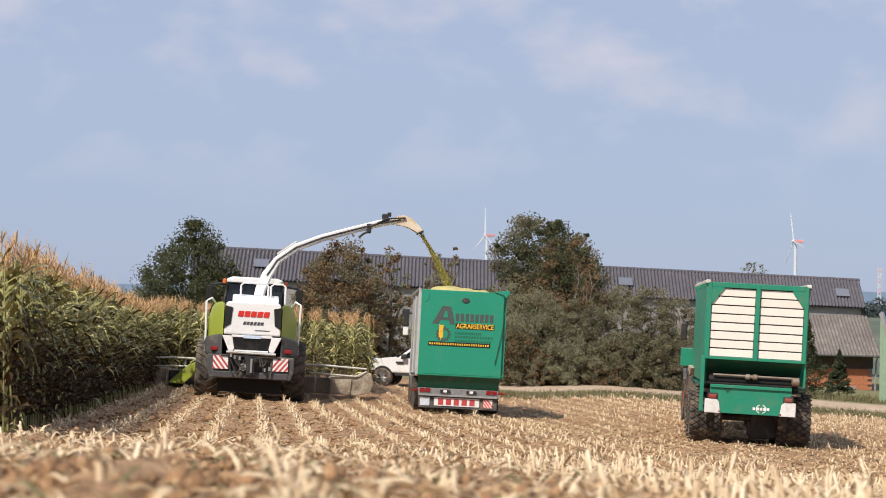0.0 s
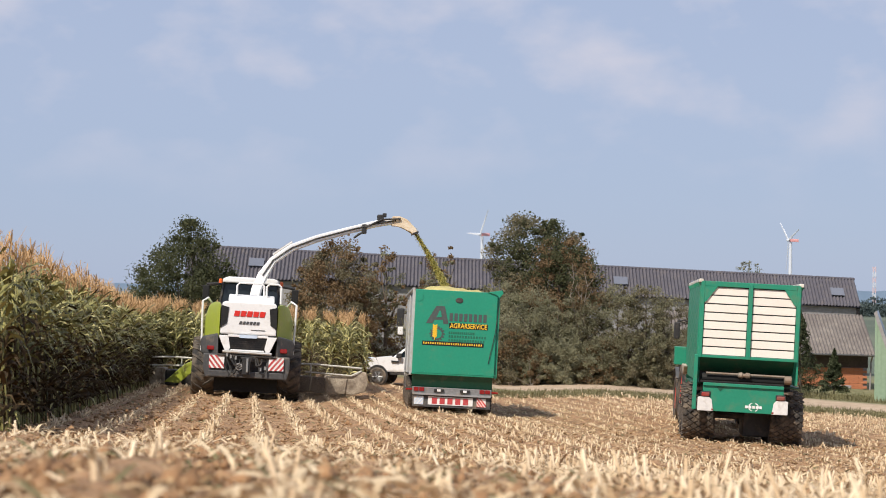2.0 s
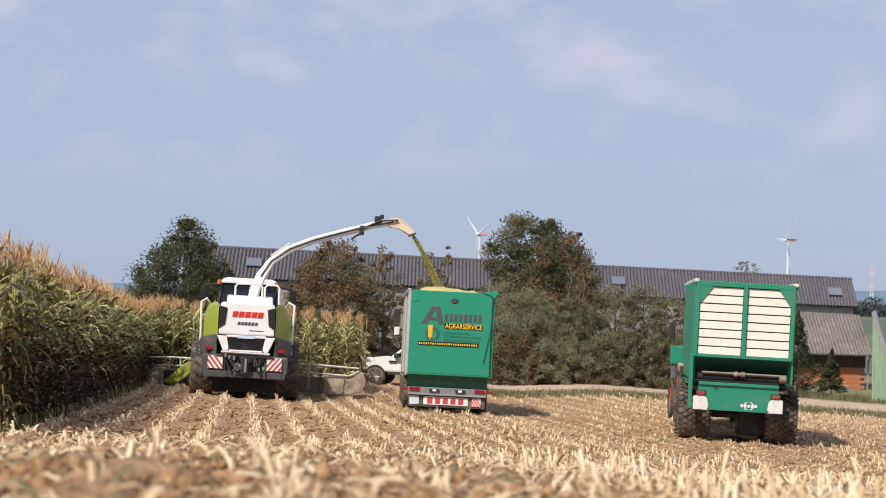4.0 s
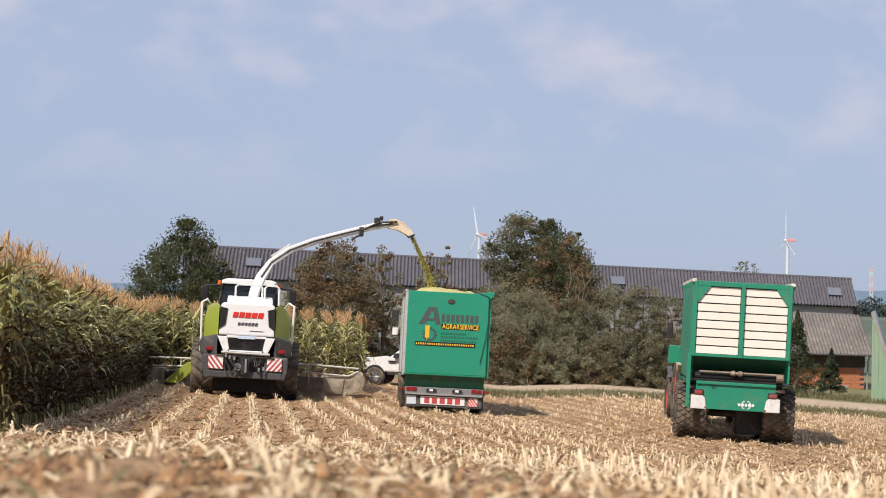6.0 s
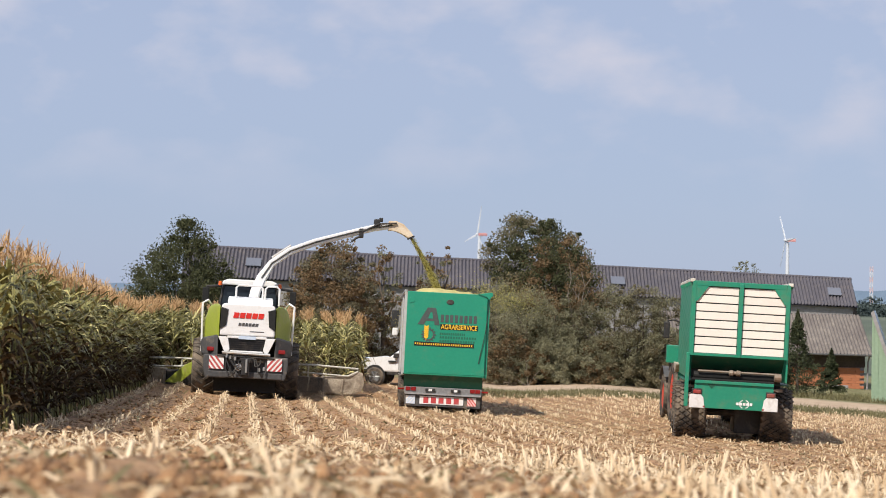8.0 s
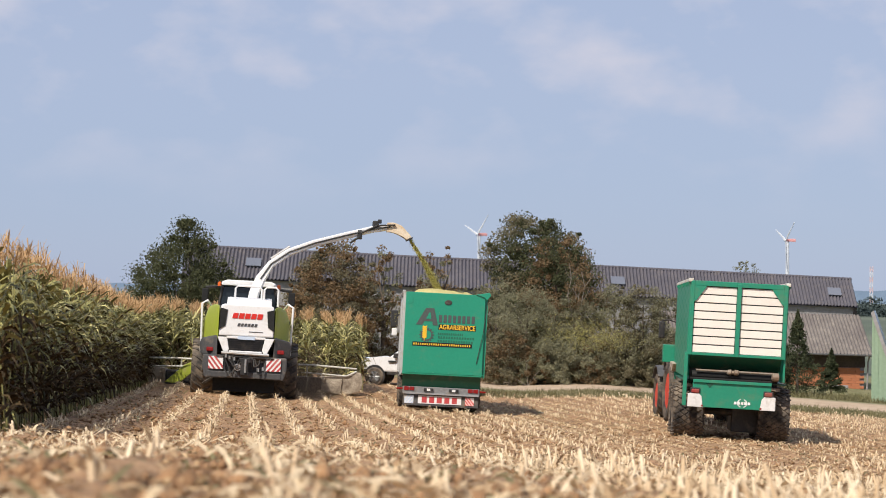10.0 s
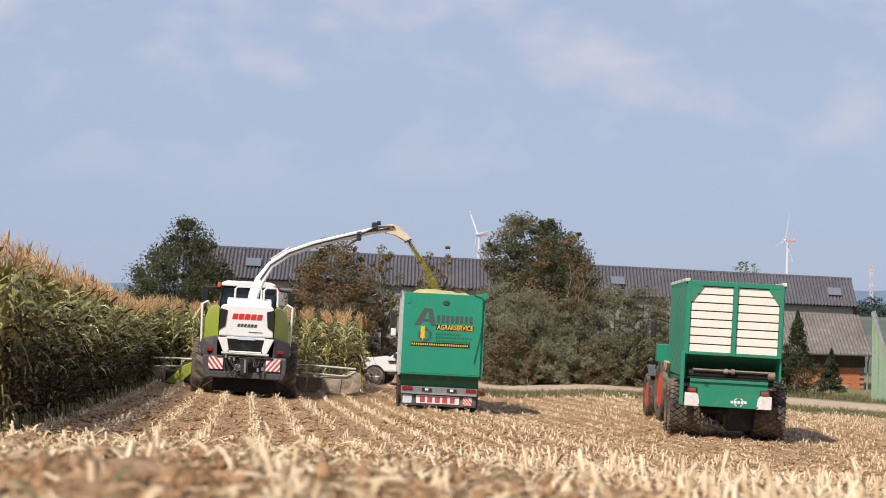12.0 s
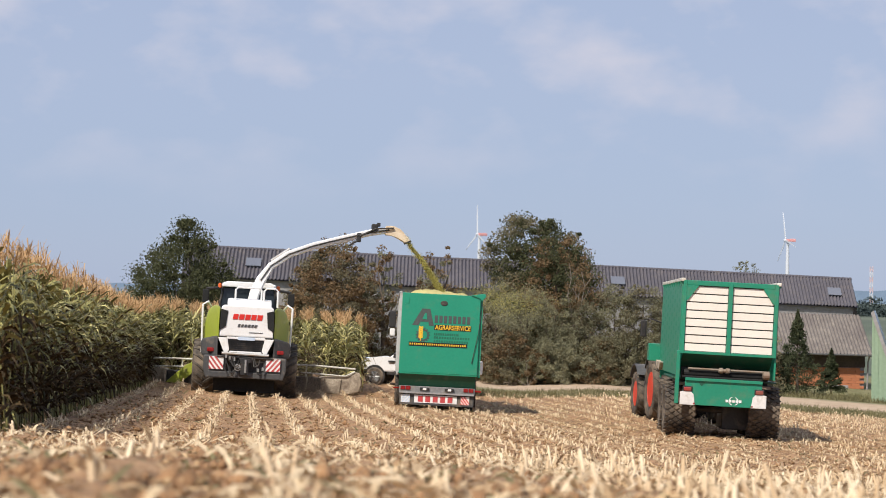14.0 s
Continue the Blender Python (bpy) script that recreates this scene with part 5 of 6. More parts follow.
    part("maker_board", box(B(), -0.72, 0.66, 0.08, 0.099, 0.17, 0.42), WHITE, flap, "white maker's board with plain red blocks")
    bars(flap, -0.60, 0.60, 0.20, 0.39, 0.079, 5, HAZRED, "maker_blocks", 0, 0.66)
    hazard_board(flap, -1.15, -0.86, 0.16, 0.42, 0.078, WHITE, PALEBLUE, 1)
    hazard_board(flap, 0.78, 1.06, 0.16, 0.42, 0.078, WHITE, RED, -1)
    bar.location.z, flap.location.z = -0.09, -0.06
    for y in (1.6, 2.95, 4.3):
        for x in (-1.12, 1.12):
            wheel(top, x, y, 0.53, 0.38, "trailer", RIMG, "block", 0.58)
        P("axle", tube(B(), [(-1.1, y, 0.5), (1.1, y, 0.5)], 0.07, 8), BLACK)
    for s in (-1, 1):
        P("chassis_rail", box(B(), s * 0.45 - 0.06, s * 0.45 + 0.06, 0.3, 9.6, 0.72, 1.0), DGREY)
        P("mudguard", box(B(), s * 1.12 - 0.24, s * 1.12 + 0.24, 0.75, 5.1, 1.06 - 0.055, 1.06 - 0.02), BLACK)
        P("side_guard", box(B(), s * 1.25 - 0.02, s * 1.25 + 0.02, 5.2, 7.8, 0.5, 0.95), STEEL)
    return top


def word(parent, text, x, z, width, height, y, material):
    """A printed word of given width on a face that looks backwards."""
    cu = bpy.data.curves.new("word", "FONT")
    cu.body, cu.size, cu.extrude, cu.offset = text, 1.0, 0.002, 0.018
    tmp = bpy.data.objects.new("word", cu)
    scene.collection.objects.link(tmp)
    bpy.context.view_layer.update()
    me = bpy.data.meshes.new_from_object(tmp.evaluated_get(bpy.context.evaluated_depsgraph_get()))
    bpy.data.objects.remove(tmp)
    co = np.empty(len(me.vertices) * 3, np.float32)
    me.vertices.foreach_get("co", co)
    co = co.reshape(-1, 3)
    lo, hi = co.min(0), co.max(0)
    out = np.column_stack([x + (co[:, 0] - lo[0]) / (hi[0] - lo[0]) * width, y - co[:, 2], z + (co[:, 1] - lo[1]) / (hi[1] - lo[1]) * height]).astype(np.float32)
    me.vertices.foreach_set("co", out.ravel())
    me.materials.clear()
    me.materials.append(material)
    ob = new("printed_word", me)
    ob.parent = parent
    return tagged(ob, "yellow printed trade word")


SIGNGREY = surf("grey_sign_film", (0.05, 0.065, 0.06), (0.075, 0.09, 0.085), rough=0.5, bump=0)
DKGREEN = surf("dark_green_paint", (0.006, 0.07, 0.04), (0.01, 0.09, 0.05), rough=0.5, dirt=(0.1, 0.1, 0.07), dirt_at=0.62)


def truck():
    """The lorry that pulls the silage trailer; its tail is hidden behind the body."""
    top = thing("truck", "white lorry cab pulling the silage trailer", "truck")
    P = lambda n, bm, m, lb="": part(n, bm, m, top, lb)
    P("cab", prism(B(), [(9.6, 1.0), (11.6, 0.5), (11.85, 0.6), (11.8, 2.0), (11.5, 3.1), (11.2, 3.4), (9.6, 3.5)], -1.22, 1.22, 0.06, "x"), WHITE, "white lorry cab")
    P("windscreen", prism(B(), [(11.83, 2.0), (11.55, 3.05), (11.58, 3.05), (11.86, 2.0)], -1.1, 1.1, 0, "x"), GLASS)
    P("chassis", box(B(), -0.45, 0.45, 7.2, 11.5, 0.6, 0.98), BLACK)
    for s in (-1, 1):
        P("mirror_arm", tube(B(), [(s * 1.2, 11.2, 3.1), (s * 1.5, 11.25, 3.05)], 0.03, 6), BLACK)
        P("mirror", box(B(), s * 1.46 - 0.13, s * 1.46 + 0.13, 11.2, 11.32, 2.62, 3.25, 0.04), BLACK, "black wing mirror")
        P("wide_angle_mirror", box(B(), s * 1.44 - 0.10, s * 1.44 + 0.10, 11.2, 11.3, 2.30, 2.58, 0.04), WHITE)
        P("side_window", box(B(), s * 1.225 - 0.01, s * 1.225 + 0.01, 10.2, 11.3, 2.1, 2.95), GLASS)
        wheel(top, s * 1.05, 10.9, 0.52, 0.36, "trailer", RIMG, "block", 0.58)
        wheel(top, s * 1.05, 8.0, 0.52, 0.42, "trailer", RIMG, "block", 0.58)
    return top


TAILRED = surf("dusty_red_lamp", (0.26, 0.018, 0.016), (0.38, 0.035, 0.028), rough=0.4, bump=0, dirt=(0.15, 0.10, 0.07), dirt_at=0.55)


def spreader():
    top = thing("forage_trailer", "green high-sided trailer with cream slatted rear panels", "trailer")
    P = lambda n, bm, m, lb="", par=None: part(n, bm, m, par or top, lb)
    W = 1.265
    # rear frame
    gate = P("rear_frame", box(B(), -W, -W + 0.10, 0.0, 0.10, 2.15, 4.10, 0.012), TGREEN, "green rear frame")
    part("frame_post", box(B(), W - 0.10, W, 0.0, 0.10, 2.15, 4.10, 0.012), TGREEN, gate)
    part("frame_post", box(B(), -0.055, 0.055, -0.02, 0.08, 2.15, 4.06, 0.012), TGREEN, gate)
    part("top_beam", box(B(), -W + 0.1, W - 0.1, 0.0, 0.10, 3.97, 4.10, 0.012), TGREEN, gate)
    part("bottom_beam", box(B(), -W + 0.1, W - 0.1, 0.0, 0.10, 2.15, 2.22, 0.012), TGREEN, gate)
    for s in (-1, 1):
        part("corner_plate", prism(B(), [(s * (W - 0.1), 3.97), (s * (W - 0.1), 3.55), (s * (W - 0.16), 3.60), (s * (W - 0.42), 3.97)], 0.005, 0.03), TGREEN, gate)
    n = 8
    h = (3.97 - 2.22) / n
    for s in (-1, 1):
        for k in range(n):
            z0, z1 = 2.22 + k * h + 0.008, 2.22 + (k + 1) * h - 0.022
            part("slat", prism(B(), [(s * 0.065, z0), (s * (W - 0.11), z0), (s * (W - 0.11), z1), (s * 0.065, z1)], 0.045 + 0.004 * (k % 2), 0.075, 0.008), CREAM, gate, "cream painted board")
    part("panel_back", box(B(), -W + 0.1, W - 0.1, 0.085, 0.095, 2.2, 3.98), BLACK, gate)
    # box
    for s in (-1, 1):
        side = P("side_wall", box(B(), s * W - 0.025, s * W + 0.025, 0.10, 7.2, 1.55, 4.06, 0.01), TGREEN, "green pressed-steel side wall")
        # raised pale squares: light through the wall's holes put into their colour
        bm = B()
        for i in range(8):
            for j in range(9):
                y, z = 0.5 + i * 0.84, 1.75 + j * 0.25 + (0.12 if i % 2 else 0)
                if z < 3.9:
                    box(bm, s * (W + 0.0255) - 0.002, s * (W + 0.0255) + 0.002, y, y + 0.36, z, z + 0.11)
        tagged(part("perforations", bm, HOLELIGHT, side, "rows of raised pale squares for light through the wall's holes"), kind="stuff")
        part("top_rail", box(B(), s * W - 0.06, s * W + 0.06, 0.0, 7.2, 4.06, 4.15, 0.02), RAILW, side, "worn pale top rail")
        for i in range(9):
            part("rail_bracket", prism(B(), [(s * (W + 0.03), 4.06), (s * (W + 0.09), 4.06), (s * (W + 0.03), 3.94)], 0.25 + i * 0.8, 0.31 + i * 0.8), TGREEN, side)
        part("corner_post", box(B(), s * (W + 0.03) - 0.05, s * (W + 0.03) + 0.05, 0.02, 0.22, 0.82, 2.22, 0.015), TGREEN, side) if s < 0 else None
    P("front_wall", box(B(), -W, W, 7.15, 7.22, 1.3, 4.1), TGREEN)
    P("body_floor", box(B(), -W + 0.05, W - 0.05, 0.4, 7.1, 1.30, 1.38), RUST)
    P("hopper_panel", prism(B(), [(0.02, 2.18), (0.55, 1.80), (0.62, 1.83), (0.10, 2.2)], -W + 0.08, W - 0.08, 0, "x"), DKGREEN, "dark green sloping panel")
    P("recess_back", box(B(), -W + 0.1, W - 0.1, 0.7, 0.75, 1.3, 2.0), BLACK)
    P("rotor_drum", tube(B(), [(-1.12, 0.30, 1.64), (1.12, 0.30, 1.64)], 0.11, 14), INK, "black rotor drum")
    P("drive_shaft", tube(B(), [(-1.02, 0.14, 1.76), (1.10, 0.14, 1.76)], 0.028, 10), RUST, "worn pale drive shaft")
    P("shaft_joint", lathe(B(), [(-0.16, 0.04), (-0.14, 0.07), (-0.05, 0.08), (-0.03, 0.05), (0.03, 0.05), (0.05, 0.08), (0.14, 0.07), (0.16, 0.04)], 12), RUST).location = (-0.06, 0.13, 1.74)
    P("shaft_joint", lathe(B(), [(-0.1, 0.06), (-0.08, 0.11), (0.08, 0.11), (0.1, 0.06)], 12), RUST).location = (1.05, 0.13, 1.68)
    # tail plate
    tail = P("tail_plate", box(B(), -1.02, 1.02, 0.0, 0.06, 0.80, 1.46, 0.015), TGREEN, "green tail plate")
    part("tail_ledge", box(B(), -1.02, 1.02, -0.05, 0.0, 1.44, 1.52, 0.01), TGREEN, tail)
    part("tail_ledge", box(B(), -1.1, 1.02, 0.0, 0.2, 1.52, 1.57, 0.01), INK, tail)
    part("grease_flap", prism(B(), [(-0.68, 1.42), (-0.48, 1.42), (-0.58, 1.31)], -0.014, 0.0), DKGREEN, tail)
    for s in (-1, 1):
        pl = part("lamp_plate", prism(B(), [(s * 0.74, 0.80), (s * 1.14, 0.80), (s * 1.14, 1.14), (s * 1.04, 1.16), (s * 0.86, 1.16), (s * 0.78, 1.08)], -0.03, -0.004, 0.008), DUSTYWHITE, tail, "white lamp and number board")
        part("tail_light", box(B(), s * 0.95 - 0.10, s * 0.95 + 0.10, -0.06, -0.005, 1.165, 1.265, 0.025), TAILRED, tail, "dark red tail light")
        part("lamp_housing", box(B(), s * 0.95 - 0.13, s * 0.95 + 0.13, -0.035, -0.003, 1.15, 1.30, 0.02), BLACK, tail)
        part("reflector", box(B(), s * 0.76 - 0.025, s * 0.76 + 0.025, -0.035, -0.03, 0.82, 0.86), LAMP, tail)
    tail.location.x = -0.07
    # maker's mark as a ring with blocks
    bm = B()
    for k in range(20):
        a, b = 2 * math.pi * k / 20, 2 * math.pi * (k + 1) / 20
        if k in (4, 5, 14, 15):
            continue
        prism(bm, [(0.28 + r * 1.15 * math.cos(t), 0.955 + r * math.sin(t)) for r, t in ((0.095, a), (0.115, a), (0.115, b), (0.095, b))], -0.008, -0.001)
    part("maker_ring", bm, WHITE, tail)
    bars(tail, 0.07, 0.51, 0.92, 0.99, -0.009, 5, WHITE, "maker_blocks", 0, 0.75)
    # running gear
    for s in (-1, 1):
        P("chassis_rail", box(B(), s * 0.42 - 0.07, s * 0.42 + 0.07, 0.2, 8.6, 0.95, 1.28), BLACK)
        P("mudguard", box(B(), s * 1.02 - 0.36, s * 1.02 + 0.36, 0.55, 3.9, 1.46, 1.50), DKGREEN)
        for y in (1.3, 2.95):
            wheel(top, s * 1.12, y, 0.71, 0.82, "spreader", RIMG, "block", 0.5)
    for y in (1.3, 2.95):
        P("axle", tube(B(), [(-1.0, y, 0.66), (1.0, y, 0.66)], 0.09, 8), BLACK)
    P("gearbox", box(B(), 0.04, 0.8, 1.2, 2.6, 0.14, 0.95, 0.04), BLACK)
    P("drawbar", prism(B(), [(-0.3, 0.8), (0.3, 0.8), (0.2, 1.05), (-0.2, 1.05)], 7.2, 9.0, 0.03), TGREEN)
    P("tool_box", box(B(), -1.62, -1.2, 7.3, 8.0, 1.78, 2.30, 0.02), TGREEN, "green side box")
    P("side_step", prism(B(), [(5.6, 1.78), (7.2, 1.82), (7.2, 1.66), (5.9, 1.55)], -1.40, -1.25, 0.02, "x"), DIRTYCOVER, "dusty beige guard")
    return top


DUSTYWHITE = surf("dusty_white_plate", (0.6, 0.58, 0.55), (0.74, 0.72, 0.69), rough=0.6, dirt=DUST, dirt_at=0.66)
HOLELIGHT = surf("hole_light_green", (0.02, 0.235, 0.13), (0.04, 0.27, 0.155), rough=0.5, bump=0)


def tractor():
    """Origin under the rear axle."""
    top = thing("tractor", "dark tractor with red rims pulling the green trailer", "tractor")
    P = lambda n, bm, m, lb="": part(n, bm, m, top, lb)
    P("hood", prism(B(), [(0.9, 1.0), (3.5, 1.0), (3.6, 1.7), (3.3, 1.95), (0.9, 2.1)], -0.45, 0.45, 0.06, "x"), TGREEN, "dark green bonnet")
    P("cab_glass", prism(B(), [(-0.75, 1.5), (0.95, 1.5), (0.9, 2.0), (0.8, 2.85), (-0.6, 2.85)], -0.75, 0.75, 0.06, "x"), GLASS)
    P("cab_roof", prism(B(), [(-0.75, 2.85), (1.0, 2.85), (1.0, 2.98), (0.7, 3.06), (-0.6, 3.06)], -0.8, 0.8, 0.04, "x"), DGREY)
    P("chassis", box(B(), -0.35, 0.35, -0.6, 3.3, 0.6, 1.2, 0.04), BLACK)
    P("axle", tube(B(), [(-0.9, 0, 0.95), (0.9, 0, 0.95)], 0.14, 8), BLACK)
    P("axle", tube(B(), [(-0.9, 2.8, 0.72), (0.9, 2.8, 0.72)], 0.1, 8), BLACK)
    for s in (-1, 1):
        wheel(top, s * 0.98, 0.0, 0.98, 0.62, "spreader", RIM)
        wheel(top, s * 0.98, 2.8, 0.73, 0.52, "spreader", RIM)
        for yc, r, zc, nm in ((0.0, 1.06, 0.95, "rear_fender"), (2.8, 0.80, 0.72, "front_fender")):
            pts = [(yc + math.cos(a) * r, zc + math.sin(a) * r) for a in np.linspace(0.5, 2.5, 9)]
            pts += [(yc + math.cos(a) * (r + 0.04), zc + math.sin(a) * (r + 0.04)) for a in np.linspace(2.5, 0.5, 9)]
            P(nm, prism(B(), pts, s * 0.98 - 0.30, s * 0.98 + 0.30, 0, "x"), DGREY, "dark grey mudguard")
        P("mirror_arm", tube(B(), [(s * 0.75, 0.7, 2.9), (s * 1.2, 0.75, 3.04), (s * 1.42, 0.75, 3.0)], 0.025, 6), BLACK)
        P("mirror", box(B(), s * 1.42 - 0.09, s * 1.42 + 0.09, 0.7, 0.8, 2.46, 2.98, 0.035), BLACK, "black wing mirror")
    return top


def pickup():
    top = thing("pickup", "white double-cab pickup parked on the grass", "pickup")
    P = lambda n, bm, m, lb="": part(n, bm, m, top, lb)
    # local x is its length, nose towards -x
    P("body", prism(B(), [(-2.52, 0.52), (2.6, 0.55), (2.6, 1.12), (0.95, 1.14), (-1.0, 1.16), (-1.7, 1.10), (-2.3, 0.98), (-2.5, 0.82)], -0.88, 0.88, 0.07), WHITE, "white body")
    P("cabin", prism(B(), [(-1.15, 1.05), (-0.35, 1.70), (-0.1, 1.78), (1.0, 1.76), (1.15, 1.05)], -0.76, 0.76, 0.06), WHITE)
    P("windscreen", prism(B(), [(-1.19, 1.08), (-0.40, 1.72), (-0.36, 1.69), (-1.12, 1.06)], -0.70, 0.70), GLASS)
    for s in (-1, 1):
        P("side_window", prism(B(), [(-0.85, 1.14), (-0.32, 1.62), (0.05, 1.66), (0.05, 1.14)], s * 0.765 - 0.012, s * 0.765 + 0.012), GLASS)
        P("side_window", prism(B(), [(0.12, 1.14), (0.12, 1.66), (0.85, 1.62), (0.95, 1.14)], s * 0.765 - 0.012, s * 0.765 + 0.012), GLASS)
        P("headlight", box(B(), -2.5, -2.2, s * 0.70 - 0.16, s * 0.70 + 0.16, 0.86, 1.02, 0.03), PALEBLUE)
        P("mirror", box(B(), -0.82, -0.62, s * 1.0 - 0.09, s * 1.0 + 0.09, 1.12, 1.32, 0.03), BLACK)
        for x in (-1.62, 1.62):
            P("wheel_arch", lathe(B(), [(-0.03, 0.44), (0.03, 0.44)], 24), BLACK).matrix_basis = pose(x, s * 0.862, 0.44, 0, 0, 90)
            hub = new("wheel")
            hub.parent = top
            hub.matrix_basis = pose(x, s * 0.80, 0.39, 0, 0, 90 * s)
            part("tyre", lathe(B(), [(-0.12, 0.24), (-0.13, 0.34), (-0.09, 0.39), (0.09, 0.39), (0.13, 0.34), (0.12, 0.24)], 28), RUBBER, hub)
            bm = lathe(B(), [(0.12, 0.25), (0.12, 0.22), (0.07, 0.20), (0.06, 0.05), (0.08, 0.0)], 24)
            for k in range(6):
                a = math.pi * k / 3
                tube(bm, [(0.10, 0.03 * math.cos(a), 0.03 * math.sin(a)), (0.11, 0.22 * math.cos(a), 0.22 * math.sin(a))], 0.028, 6)
            part("rim", bm, STEEL, hub)
    P("vent_badge", box(B(), -1.05, -0.75, -0.95, -0.885, 0.93, 1.0), BLACK)
    P("sill", box(B(), -1.1, 1.1, -0.9, 0.9, 0.42, 0.52), BLACK)
    P("bumper", box(B(), -2.64, -2.12, -0.90, 0.90, 0.40, 0.80, 0.06), BLACK)
    P("grille", box(B(), -2.56, -2.48, -0.5, 0.5, 0.72, 0.95), BLACK)
    x, y = place(742, 85), 85.0
    top.matrix_basis = pose(x, y, float(ground_z(x, y)) - 0.02, 0, 2.0, -12)
    return top


def chaff():
    """The jet of chopped maize from the spout to the heap, in loose bits, and bits blown past the trailer."""
    rng = np.random.default_rng(21)
    jets = []
    for layer in range(3):
        n = 10000
        u = rng.random(n)
        drop = 1.85
        spread = 0.018 + 0.052 * u
        p = np.column_stack([0.92 * u, 0.25 * u, -drop * (0.78 * u + 0.22 * u ** 2)]) + rng.normal(0, 1, (n, 3)) * spread[:, None] * (0.75, 1.0, 0.5)
        s = rng.uniform(0.005, 0.012, n)
        t = rng.normal(0, 1, (n, 3))
        w = np.cross(t, rng.normal(0, 1, (n, 3)))
        t /= np.linalg.norm(t, axis=1)[:, None]
        w /= np.linalg.norm(w, axis=1)[:, None]
        q = np.stack([p - t * s[:, None], p + w * s[:, None], p + t * s[:, None], p - w * s[:, None]], 1)
        ob = cloud_mesh("chaff_stream", q.reshape(-1, 3), np.arange(n * 4).reshape(-1, 4), CHAFFBITS)
        tagged(ob, "yellow-green jet of chopped maize falling into the trailer", "chopped maize", "chaff", "stuff")
        jets.append(ob)
    return jets


HARVESTER = harvester()
TRAILER = silage_trailer()
TRUCK = truck()
SPREADER = spreader()
TRACTOR = tractor()
PICKUP = pickup()
CHAFF = chaff()


def chaff_clump(seed):
    """One gust of bits inside the jet, which travels down it."""
    rng = np.random.default_rng(seed)
    n = 700
    p = rng.normal(0, 1, (n, 3)) * (0.05, 0.08, 0.16)
    p[:, 0] -= p[:, 2] * 0.5
    s = rng.uniform(0.005, 0.012, n)
    t = rng.normal(0, 1, (n, 3))
    w = np.cross(t, rng.normal(0, 1, (n, 3)))
    t /= np.linalg.norm(t, axis=1)[:, None]
    w /= np.linalg.norm(w, axis=1)[:, None]
    q = np.stack([p - t * s[:, None], p + w * s[:, None], p + t * s[:, None], p - w * s[:, None]], 1)
    ob = cloud_mesh("chaff_clump", q.reshape(-1, 3), np.arange(n * 4).reshape(-1, 4), CHAFFBITS)
    return tagged(ob, "gust of chopped maize within the falling jet", "chopped maize", "chaff", "stuff")


CLUMPS = [chaff_clump(30 + i) for i in range(6)]


def blown_chaff(seed):
    """Fine bits that the wind takes off the heap."""
    rng = np.random.default_rng(seed)
    n = 4500
    p = rng.normal(0, 1, (n, 3)) * (0.75, 0.6, 0.28)
    p[:, 2] -= 0.10 * p[:, 0]
    s = rng.uniform(0.006, 0.014, n)
    t = rng.normal(0, 1, (n, 3))
    w = np.cross(t, rng.normal(0, 1, (n, 3)))
    t /= np.linalg.norm(t, axis=1)[:, None]
    w /= np.linalg.norm(w, axis=1)[:, None]
    q = np.stack([p - t * s[:, None], p + w * s[:, None], p + t * s[:, None], p - w * s[:, None]], 1)
    ob = cloud_mesh("blown_chaff", q.reshape(-1, 3), np.arange(n * 4).reshape(-1, 4), CHAFFBITS)
    return tagged(ob, "fine yellow-green chaff blown off the trailer's heap", "chopped maize", "chaff", "stuff")


def dust_cloud(seed, n, spread):
    """Dust stirred up beside the harvester's header, as fine specks."""
    rng = np.random.default_rng(seed)
    p = rng.normal(0, 1, (n, 3)) * spread
    p[:, 2] = abs(p[:, 2])
    s = rng.uniform(0.0025, 0.006, n)
    t = rng.normal(0, 1, (n, 3))
    w = np.cross(t, rng.normal(0, 1, (n, 3)))
    t /= np.linalg.norm(t, axis=1)[:, None]
    w /= np.linalg.norm(w, axis=1)[:, None]
    q = np.stack([p - t * s[:, None], p + w * s[:, None] * 1.4, p + t * s[:, None]], 1)
    ob = cloud_mesh("dust_cloud", q.reshape(-1, 3), np.arange(n * 3).reshape(-1, 3), DUSTSPECK)
    return tagged(ob, "brown dust stirred up beside the harvester's header", "dust", "", "stuff")


DUSTSPECK = surf("dust_specks", (0.13, 0.1, 0.07), (0.24, 0.185, 0.13), rough=1, bump=0, island=0.4)
DUSTS = ((dust_cloud(8, 95000, (0.42, 1.3, 0.75)), (1.95, 4.0, 0.02)), (dust_cloud(9, 60000, (0.8, 1.4, 0.55)), (2.9, 6.0, 0.0)))
PUFFS = (blown_chaff(5), blown_chaff(6))


def raise_body(ob, up):
    """Lifts all but the wheels on their springs."""
    for child in ob.children:
        if not child.name.startswith("wheel"):
            child.location.z += up


raise_body(HARVESTER, 0.12)
raise_body(PICKUP, 0.09)
raise_body(TRAILER, 0.10)
raise_body(TRUCK, 0.10)
raise_body(SPREADER, 0.01)
raise_body(TRACTOR, 0.10)


def between(t, pairs):
    return float(np.interp(t, [a for a, _ in pairs], [b for _, b in pairs]))


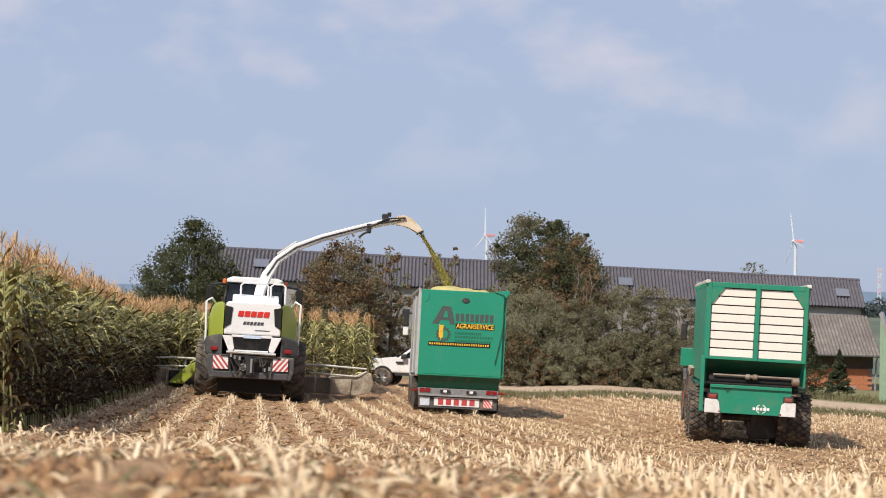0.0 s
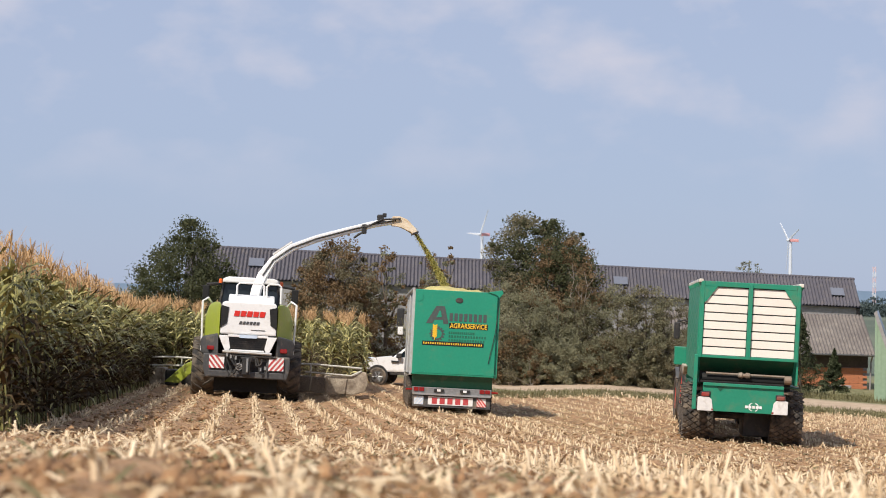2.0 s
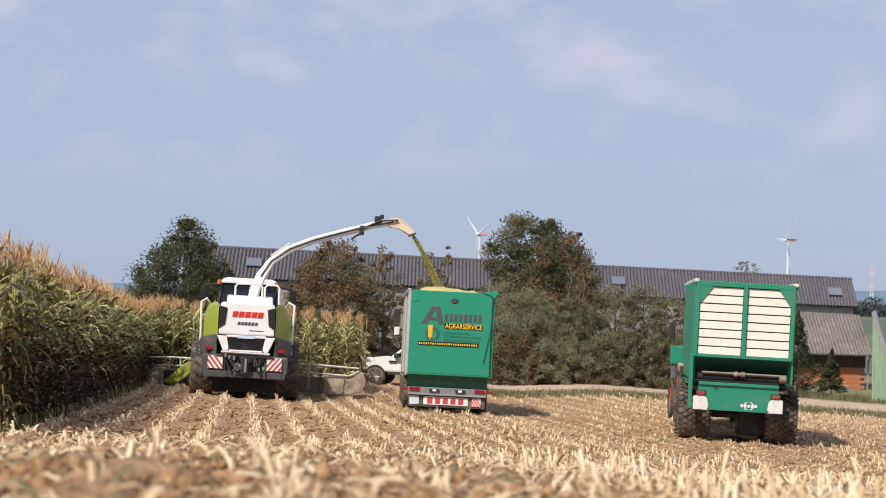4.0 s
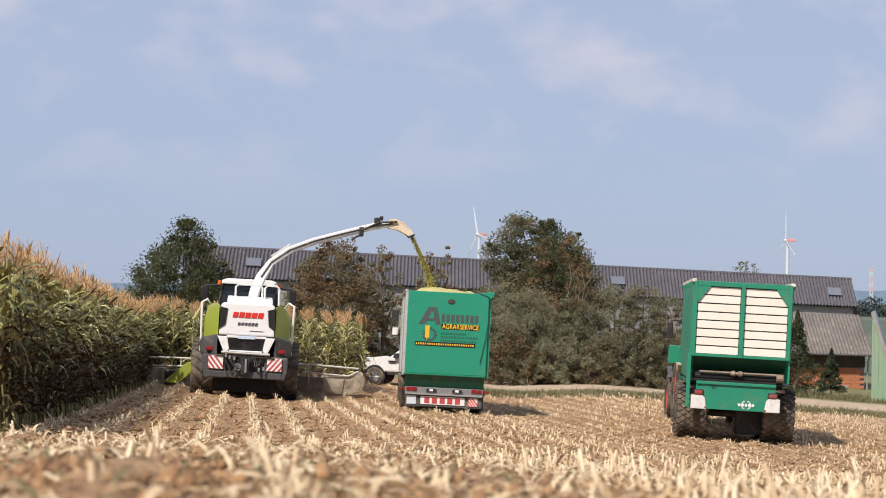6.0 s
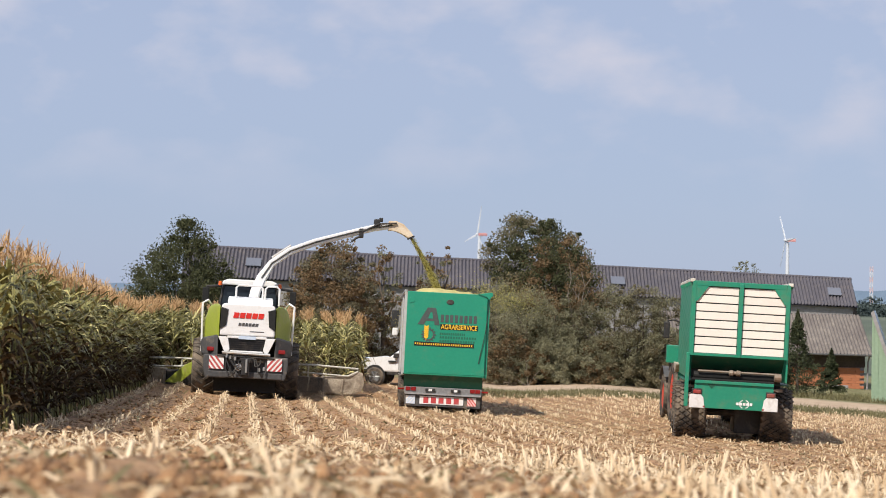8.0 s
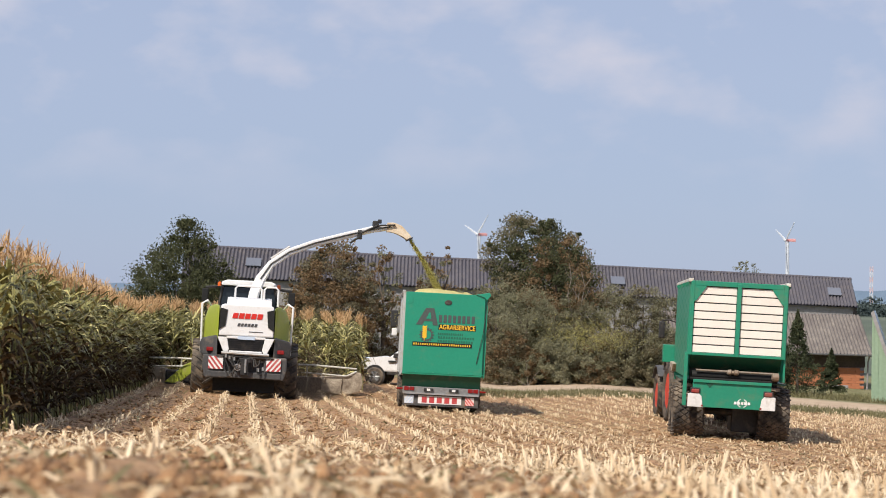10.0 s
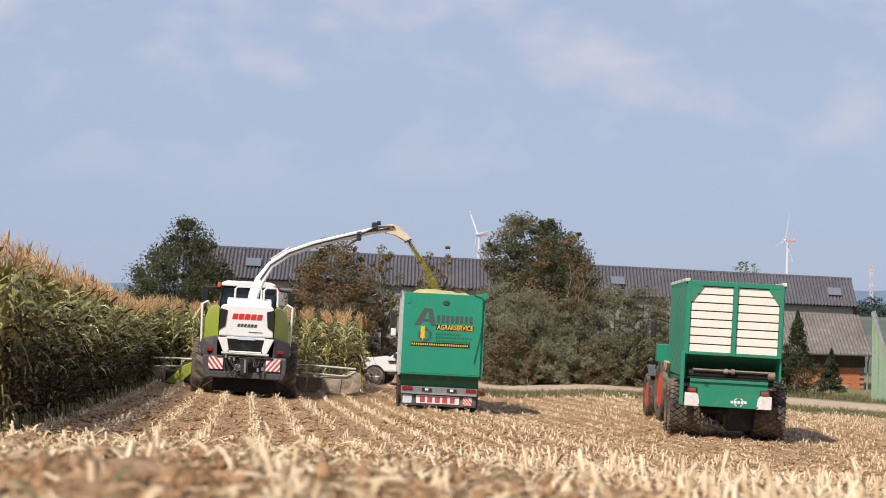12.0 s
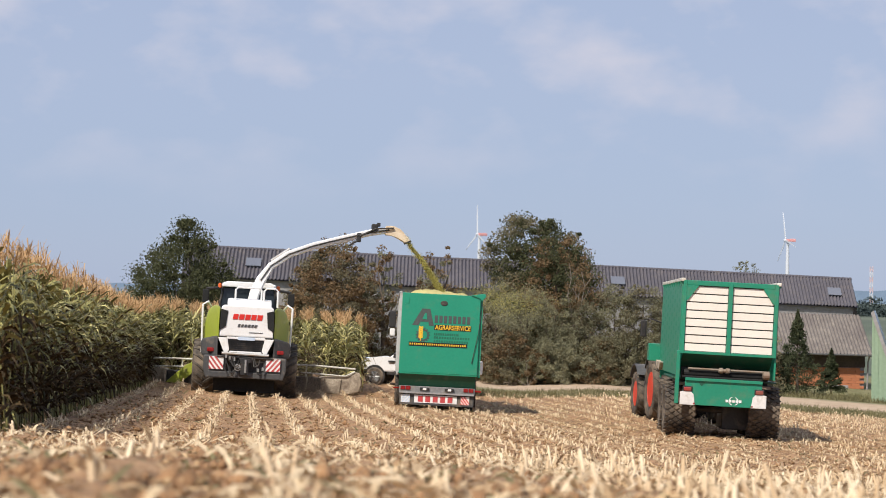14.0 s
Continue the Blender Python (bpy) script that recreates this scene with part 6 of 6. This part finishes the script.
def motions():
    times = [0, 1, 2, 3, 4, 5, 6, 7, 8, 9, 10, 11, 12, 13, 14]

    def drive(ob, side, far, tilt, turn, lift=((0, 0.0), (14, 0.0)), nose=-1.6):
        rows = []
        for t in times:
            y = between(t, far)
            x = place(between(t, side), y)
            rows.append((t, pose(x, y, float(ground_z(x, y)) + between(t, lift), nose, tilt, between(t, turn))))
        walk(ob, rows)
        return rows

    h = drive(HARVESTER, ((0, 431), (3, 433.3), (5.5, 434.5), (7, 436), (8, 436), (10.5, 434), (12, 434), (14, 434.6)), ((0, 62.0), (14, 65.3)), 2.2, ((0, 5.4), (14, 5.4)), ((0, 0.0), (14, -0.09)), nose=-1.8)
    k = drive(TRAILER, ((0, 800.5), (3, 796.5), (5.5, 789.5), (8, 787), (10.5, 783), (14, 776.5)), ((0, 62.0), (14, 65.6)), 2.0, ((0, 2.5), (14, 1.8)), ((0, 0.06), (7, 0.02), (14, 0.0)))
    walk(TRUCK, k)
    YAW = ((0, -4.7), (7, -4.8), (10.5, -3.9), (14, -2.2))
    s = drive(SPREADER, ((0, 1319.5), (3, 1313), (5.5, 1308), (8, 1304), (10.5, 1299.5), (12, 1294.5), (14, 1285.5)), ((0, 51.4), (14, 53.9)), 2.2, YAW, ((0, -0.02), (7, 0.02), (14, 0.055)), nose=-0.6)
    rows = []
    for t, m in s:      # the tractor steers to the left of its trailer
        swing = between(t, ((0, 1.5), (8, 4.5), (14, 7.0)))
        hitch = m @ Vector((0, 8.9, 0))
        a = radians(between(t, YAW) + swing)
        x, y = hitch.x - math.sin(a) * 1.0, hitch.y + math.cos(a) * 1.0
        rows.append((t, pose(x, y, float(ground_z(x, y)), -0.4, 2.2, math.degrees(a))))
    walk(TRACTOR, rows)
    base, tips = Vector((0.12, 2.55, 2.95)), []
    for t, m in h:      # the spout sinks a little as the heap is topped up
        q = Matrix.Translation(base + Vector((0, 0, 0.12))) @ Matrix.Rotation(radians(between(t, ((0, -1.9), (7, -1.5), (14, -0.7)))), 4, "Y") @ Matrix.Translation(-base)
        tips.append((t, q))
    walk(SPOUT, tips)

    def lip(t):
        i = min(int(t), 13)
        a, b = (h[j][1] @ tips[j][1] @ Vector((5.30, 3.2, 5.31)) for j in (i, i + 1))
        return a.lerp(b, t - i)

    for ob, at in DUSTS:
        walk(ob, [(t, m @ pose(at[0] + 0.15 * math.sin(t * 1.7 + at[1]), at[1], at[2])) for t, m in h])
    gone = {"harvester": 3.5, "trailer": 3.6, "spreader": 2.6}
    for hub, at, r, who in WHEELS:
        walk(hub, [(t, pose(*at, rx=-math.degrees(gone[who] * t / 14 / r))) for t in times])
    for rot, at, phase, way in ROTORS:
        walk(rot, [(t * 0.5, pose(*at, rx=0) @ Matrix.Rotation(radians(phase + way * 21.5 * t), 4, "X")) for t in range(29)])
    SWAY = ((0, 2.5), (3, 4.5), (5.5, -1), (6.5, -6), (7, 1.5), (7.5, 12), (8, 1), (9.3, 4), (11, 5), (12, 4), (13.2, 10), (14, 9))
    for i, ob in enumerate(CLUMPS):      # down the jet in 0.9 s, then the next gust leaves the spout
        rows = []
        for j in range(-1, 17):
            for dt, u in ((0, 0.05), (0.4, 0.5), (0.86, 0.95)):
                t = j * 0.9 + i * 0.15 + dt
                tt = min(max(t, 0), 14)
                p = pose(0, 0, 0, 0, -between(tt, SWAY), 0) @ Vector((0.92 * u, 0.25 * u, -1.85 * (0.78 * u + 0.22 * u * u)))
                if 0 <= t <= 14:
                    rows.append((t, Matrix.Translation(lip(tt) + p)))
        rows = [(0, rows[0][1])] * (rows[0][0] > 0.02) + rows + [(14, rows[-1][1])] * (rows[-1][0] < 13.98)
        walk(ob, rows)
    for i, ob in enumerate(CHAFF):
        rows = []
        for j in range(57):
            t = j * 0.25
            sway = between(t, SWAY)
            shake = 1.5 * math.sin(t * (5.1 + i) + i * 2.1)
            rows.append((t, Matrix.Translation(lip(t)) @ pose(0, 0, 0, 0, -sway + shake, 0)))
        walk(ob, rows)
    # puffs rise off the heap, drift to the right and sink to the ground
    for ob, t0 in zip(PUFFS, (7.2, 12.9)):
        inside = k[0][1] @ Vector((0.1, 3.0, 2.4))
        rows = [(0, Matrix.Translation(inside))]
        for dt, x, z in ((0, 0.1, 3.2), (0.4, 0.9, 3.75), (1.1, 2.2, 3.7), (2.6, 4.6, 2.9), (5.0, 8.0, 0.3)):
            t = t0 + dt
            m = k[min(int(t), 14)][1]
            rows.append((t, Matrix.Translation(m @ Vector((x, 3.0, z)))))
        walk(ob, [r for r in rows if r[0] <= 14] + ([(14, rows[-1][1])] if rows[-1][0] < 14 else [(14, rows[3][1])]))


motions()
